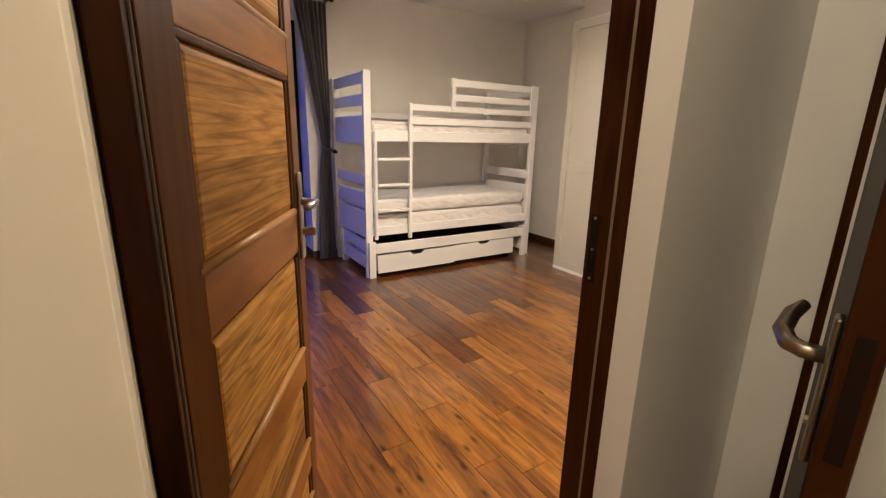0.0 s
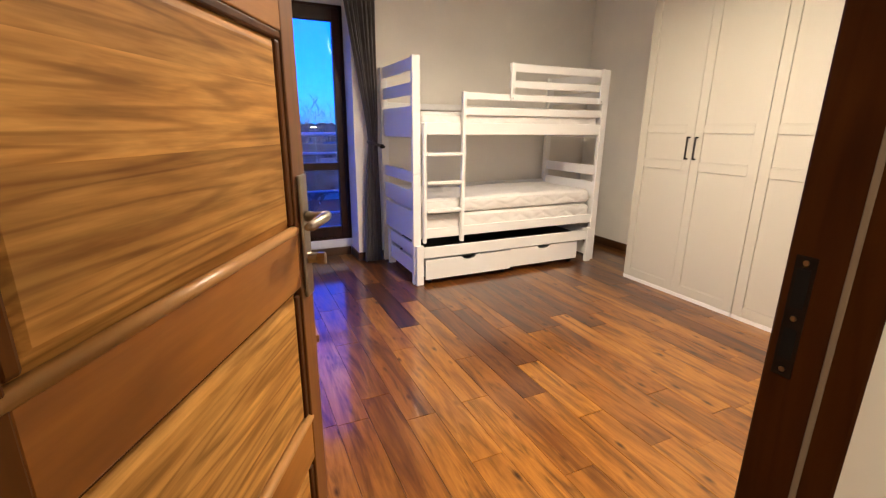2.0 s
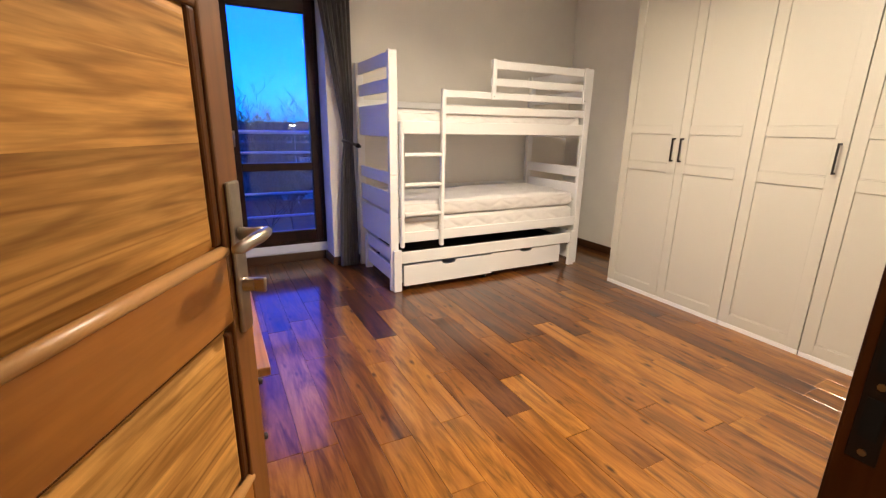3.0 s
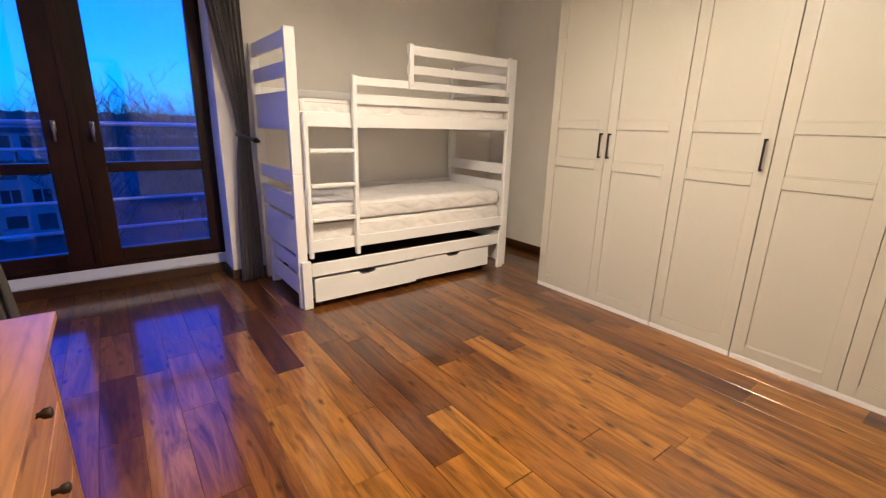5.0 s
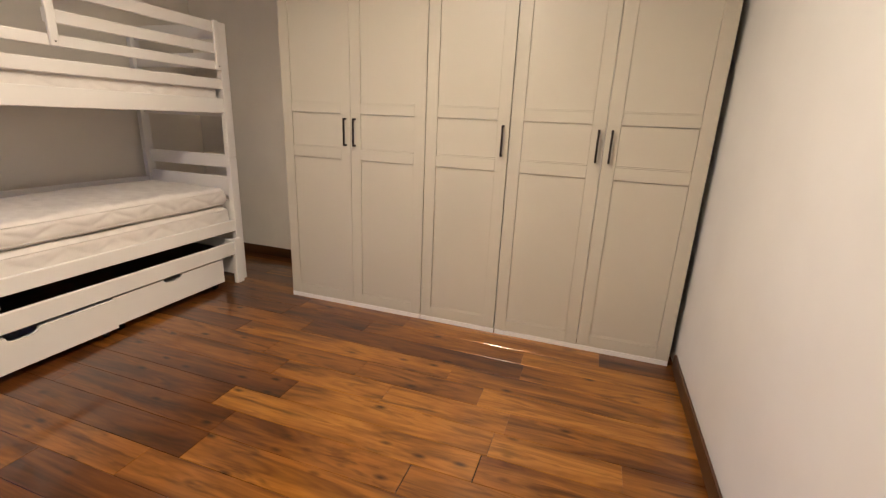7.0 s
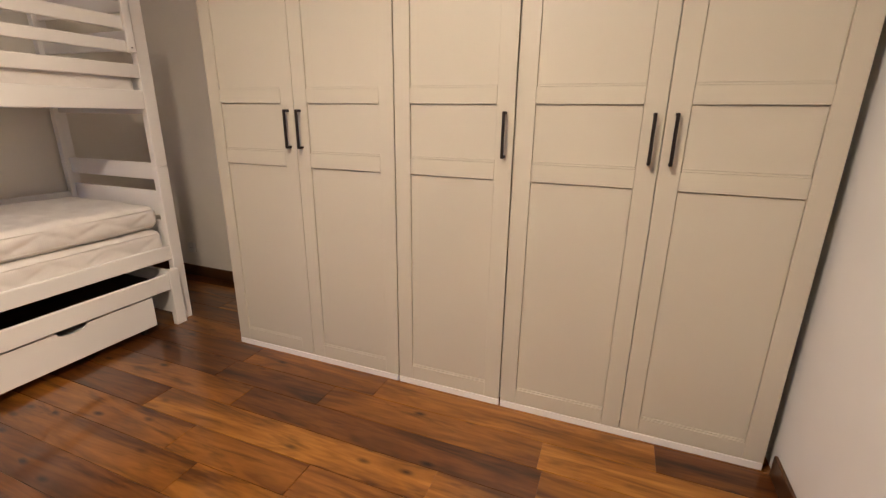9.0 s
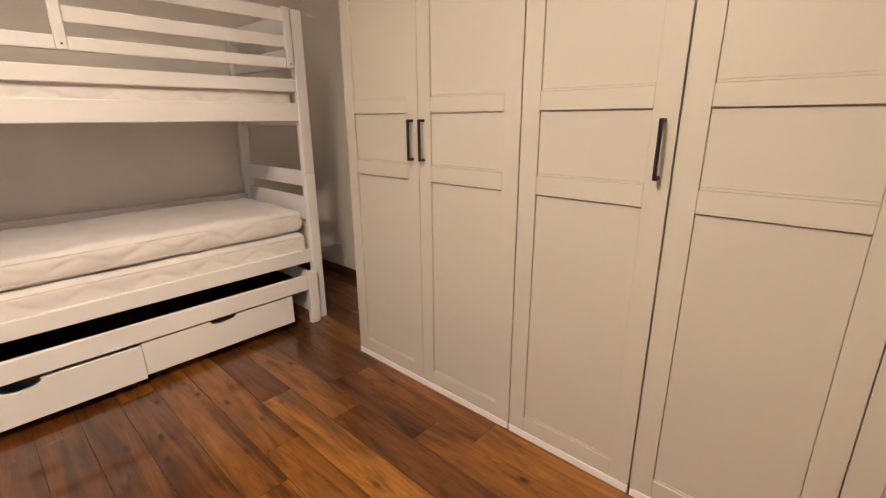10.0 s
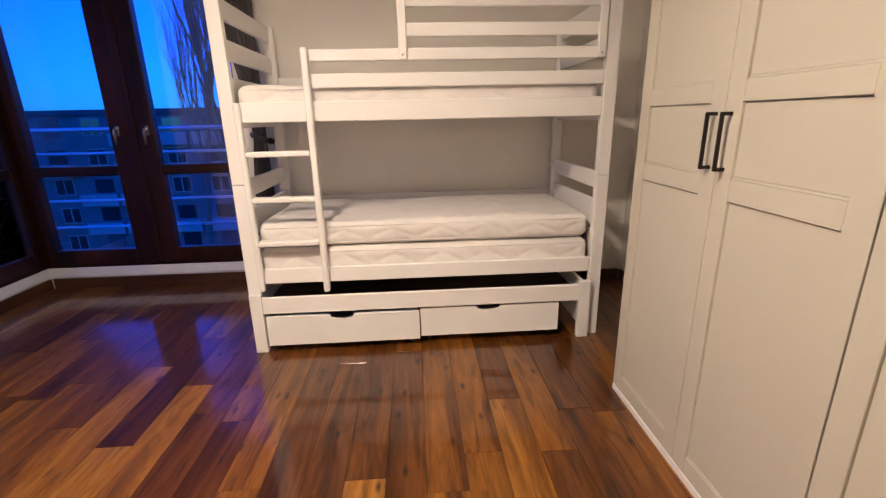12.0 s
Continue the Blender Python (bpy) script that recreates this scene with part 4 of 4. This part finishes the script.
def block(name, x0, x1, y0, y1, roof_z, label, wall, storeys, bays, face="s"):
    ob = thing(name, ((x0 + x1) / 2, (y0 + y1) / 2, GZ), label=label, category="building")
    part("wall", boxed(x0, x1, y0, y1, GZ, roof_z), wall, ob)
    part("roof", boxed(x0 - 0.3, x1 + 0.3, y0 - 0.3, y1 + 0.3, roof_z + 0.002, roof_z + 0.45), ROOFING, ob, "dark flat roof edge")
    h = (roof_z - GZ) / storeys
    w = (x1 - x0) / bays
    rng = random.Random(bays)
    for s in range(storeys):
        for b in range(bays):
            kind = rng.random()
            cx, z = x0 + (b + 0.5) * w, GZ + s * h + 0.9
            if b % 4 == 3 or kind < 0.22:
                bal = part("balcony", boxed(cx - w * 0.46, cx + w * 0.46, y0 - 1.1, y0 - 0.002, z - 0.9, z + 0.15), FACADE_LIGHT, ob, "pale balcony parapet")
                part("pane", boxed(cx - 0.8, cx + 0.8, y0 - 0.03, y0 - 0.002, z - 0.6, z + 1.4), DARK_PANE, bal)
            elif kind < 0.40:
                part("shutter", boxed(cx - 0.75, cx + 0.75, y0 - 0.06, y0 - 0.002, z - 0.2, z + 1.5), ROOFING, ob, "closed dark shutter")
            else:
                win = part("window", boxed(cx - 0.82, cx + 0.82, y0 - 0.05, y0 - 0.002, z, z + 1.5), FACADE_LIGHT, ob, "pale window frame")
                for d in (-0.40, 0.40):
                    part("pane", boxed(cx + d - 0.34, cx + d + 0.34, y0 - 0.07, y0 - 0.051, z + 0.1, z + 1.4), DARK_PANE, win)
    return ob


block("apartment_block", -62.0, -13.5, 44.0, 56.0, 2.15, "long grey flat-roofed apartment block across the street", FACADE, 5, 14)
block("apartment_block", -11.0, -1.5, 62.0, 74.0, -0.4, "pale low apartment block across the street", FACADE_LIGHT, 4, 4)
block("apartment_block", 4.0, 30.0, 80.0, 92.0, -2.0, "grey low apartment block in the distance", FACADE, 3, 8)
chim = thing("chimney", (-40.5, 47.0, 2.6), label="dark rooftop ventilation stack", category="chimney")
part("shaft", boxed(-41.2, -39.8, 46.4, 47.6, 2.6, 3.5), ROOFING, chim)
part("cowl", tube(bmesh.new(), [(-40.5, 47, 3.5), (-40.5, 47, 4.0), (-40.5, 47, 4.5)], [0.5, 0.45, 0.1], 10), ROOFING, chim)


def tree(place, height, spread, upright, seed, label):
    """A bare tree: a tapered trunk and limbs that fork into many twigs."""
    rng = random.Random(seed)
    trunk, crown = bmesh.new(), bmesh.new()
    x, y, z = place

    def grow(p, way, length, radius, level):
        pts, rad = [p], [radius]
        q, d = p.copy(), way.copy()
        for i in range(3):
            d = (d + Vector((rng.uniform(-0.16, 0.16), rng.uniform(-0.16, 0.16), 0.10 * upright))).normalized()
            q = q + d * length / 3
            pts.append(q.copy())
            rad.append(radius * (1 - 0.24 * (i + 1)))
        tube(trunk if level == 0 else crown, pts, rad, 7 if level == 0 else (5 if level < 2 else 3))
        if level >= 4:
            return
        for i in range((15, 7, 5, 3)[level]):
            f = rng.uniform(0.25, 1.0)
            base = pts[min(3, int(f * 3))].lerp(pts[min(3, int(f * 3) + 1)], (f * 3) % 1)
            out = Vector((rng.uniform(-1, 1), rng.uniform(-1, 1), 0)).normalized() * spread
            grow(base, (d * 0.55 + out + Vector((0, 0, 0.55 * upright))).normalized(), length * rng.uniform(0.42, 0.62), max(0.007 if upright > 1 else 0.018, radius * 0.36), level + 1)

    grow(Vector((x, y, z)), Vector((0, 0, 1)), height * 0.72, height * 0.010, 0)
    ob = thing("tree", place, label=label, category="tree", group="bare trees outside")
    part("trunk", trunk, BARK, ob)
    part("crown", crown, BARK, ob, "leafless twigs")


tree((-12.6, 34.0, GZ), 27.0, 0.26, 2.0, 5, "tall bare poplar in front of the apartment block")
tree((-11.4, 38.0, GZ), 26.0, 0.26, 2.0, 9, "bare poplar in front of the apartment block")
tree((0.2, 36.0, GZ), 12.4, 0.9, 0.8, 11, "bare spreading tree beyond the balcony")
tree((4.6, 44.0, GZ), 12.2, 0.9, 0.8, 15, "bare spreading tree beyond the balcony")
tree((8.0, 50.0, GZ), 11.0, 0.9, 0.8, 21, "bare spreading tree beyond the balcony")


def woods(name, y, x0, x1, low, high, seed, label):
    """A far belt of trees with a ragged crown line."""
    rng = random.Random(seed)
    bm = bmesh.new()
    n = 420
    rows = []
    for i in range(n + 1):
        x = x0 + (x1 - x0) * i / n
        top = low + (high - low) * (0.5 + 0.5 * noise.noise(Vector((i * 0.035, seed, 0)))) + rng.uniform(-0.5, 0.9)
        rows.append([bm.verts.new(p) for p in ((x, y, GZ), (x, y + rng.uniform(-1, 1), top), (x, y + 8 + rng.uniform(-2, 2), top - 1), (x, y + 9, GZ))])
    for a, b in zip(rows, rows[1:]):
        for k in range(3):
            bm.faces.new((a[k], b[k], b[k + 1], a[k + 1]))
    single(name, bm, BARK, label, "woods", kind="stuff")


woods("far_woods", 240.0, -420.0, 420.0, -1.0, 6.0, 3, "dark belt of distant winter trees")
woods("far_woods", 150.0, -60.0, 260.0, -6.0, 1.5, 7, "dark belt of distant winter trees")


def street_lamp(x, y, h):
    ob = thing("street_lamp", (x, y, GZ), label="lit street lamp on a thin pole", category="street lamp", group="street lamps")
    part("pole", tube(bmesh.new(), [(x, y, GZ), (x, y, GZ + h)], [0.09, 0.05], 8), RAIL_METAL, ob)
    part("lantern", boxed(x - 0.18, x + 0.18, y - 0.10, y + 0.10, GZ + h, GZ + h + 0.12, 0.02), STREET_GLOW, ob, "glowing lantern")


for x, y in ((-3.5, 76.0), (-1.0, 95.0), (9.0, 110.0), (16.0, 100.0), (12.5, 74.0)):
    street_lamp(x, y, 12.2)

# ---- the plank floor ----
floor = structure("floor", boxed(-0.80, 4.60, -1.50, 5.24, -0.30, -0.004), BLACK, "oiled walnut-toned plank floor", "floor")
PITCH, PHASE, TH = 0.149, 1.019, 0.014
rng = random.Random(12)
# board ends that show, and the boards with a tone of their own, by (row, start)
ENDS = {-1: (2.29, 3.50), 0: (3.05,), 1: (2.20, 3.27), 2: (1.84, 2.85, 3.75), 3: (2.22, 3.13), 4: (1.63, 2.60, 3.55), 6: (2.40, 3.25), 9: (1.89,),
        11: (1.12, 1.63, 2.62), 12: (2.18,), 13: (1.75, 2.40), 14: (1.95, 3.30), 15: (1.60, 2.95), 16: (1.62, 2.60), 17: (1.21, 2.40)}
TONE = {(-1, 2.29): 3, (6, 2.40): 0, (15, 1.60): 0, (13, 2.40): 1, (13, 1.75): 1, (14, 1.95): 2, (11, 1.63): 2, (2, 2.85): 2, (4, 2.60): 2, (3, 2.22): 3, (2, 1.84): 3}
sizes = {}


def plank_mesh(length, tone):
    key = (round(length, 2), tone)
    if key not in sizes:
        bm = boxed(-PITCH / 2 + 0.0006, PITCH / 2 - 0.0006, -key[0] / 2 + 0.0006, key[0] / 2 - 0.0006, -TH, 0.0, 0.0012, 1)
        sizes[key] = mesh_of("plank", bm, FLOOR_TONES[tone])
    return sizes[key]


for row in range(-11, 23):
    xc = PHASE + (row + 0.5) * PITCH
    start = -1.40 if xc < HALL_R + 0.05 else ROOM_S
    stop = WIN_Y - 0.001
    if xc > 1.62:
        stop = ROOM_N
    cuts = [start]
    for want in ENDS.get(row, ()):
        while want - cuts[-1] > 1.35:
            cuts.append(round(cuts[-1] + rng.uniform(0.55, 1.15), 2))
        if want - cuts[-1] > 0.2:
            cuts.append(want)
    while stop - cuts[-1] > 0.05:
        step = rng.uniform(0.55, 1.35)
        nxt = round(cuts[-1] + step, 2)
        cuts.append(stop if stop - nxt < 0.35 else nxt)
    for i, (a, b) in enumerate(zip(cuts, cuts[1:])):
        # darker tones towards the bed and the window paint in the floor's light falloff
        falloff_share = (0.0, 0.34, 0.50, 0.16) if a + b < 4.7 else (0.14, 0.58, 0.28, 0.0) if a + b < 5.7 else (0.62, 0.38, 0.0, 0.0)
        tone = rng.choices((0, 1, 2, 3), falloff_share)[0]
        # the boards by the window are darker ones themselves
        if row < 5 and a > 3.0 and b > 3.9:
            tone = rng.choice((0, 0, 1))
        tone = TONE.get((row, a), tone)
        if row == 17 and b == 1.21:
            tone = 0
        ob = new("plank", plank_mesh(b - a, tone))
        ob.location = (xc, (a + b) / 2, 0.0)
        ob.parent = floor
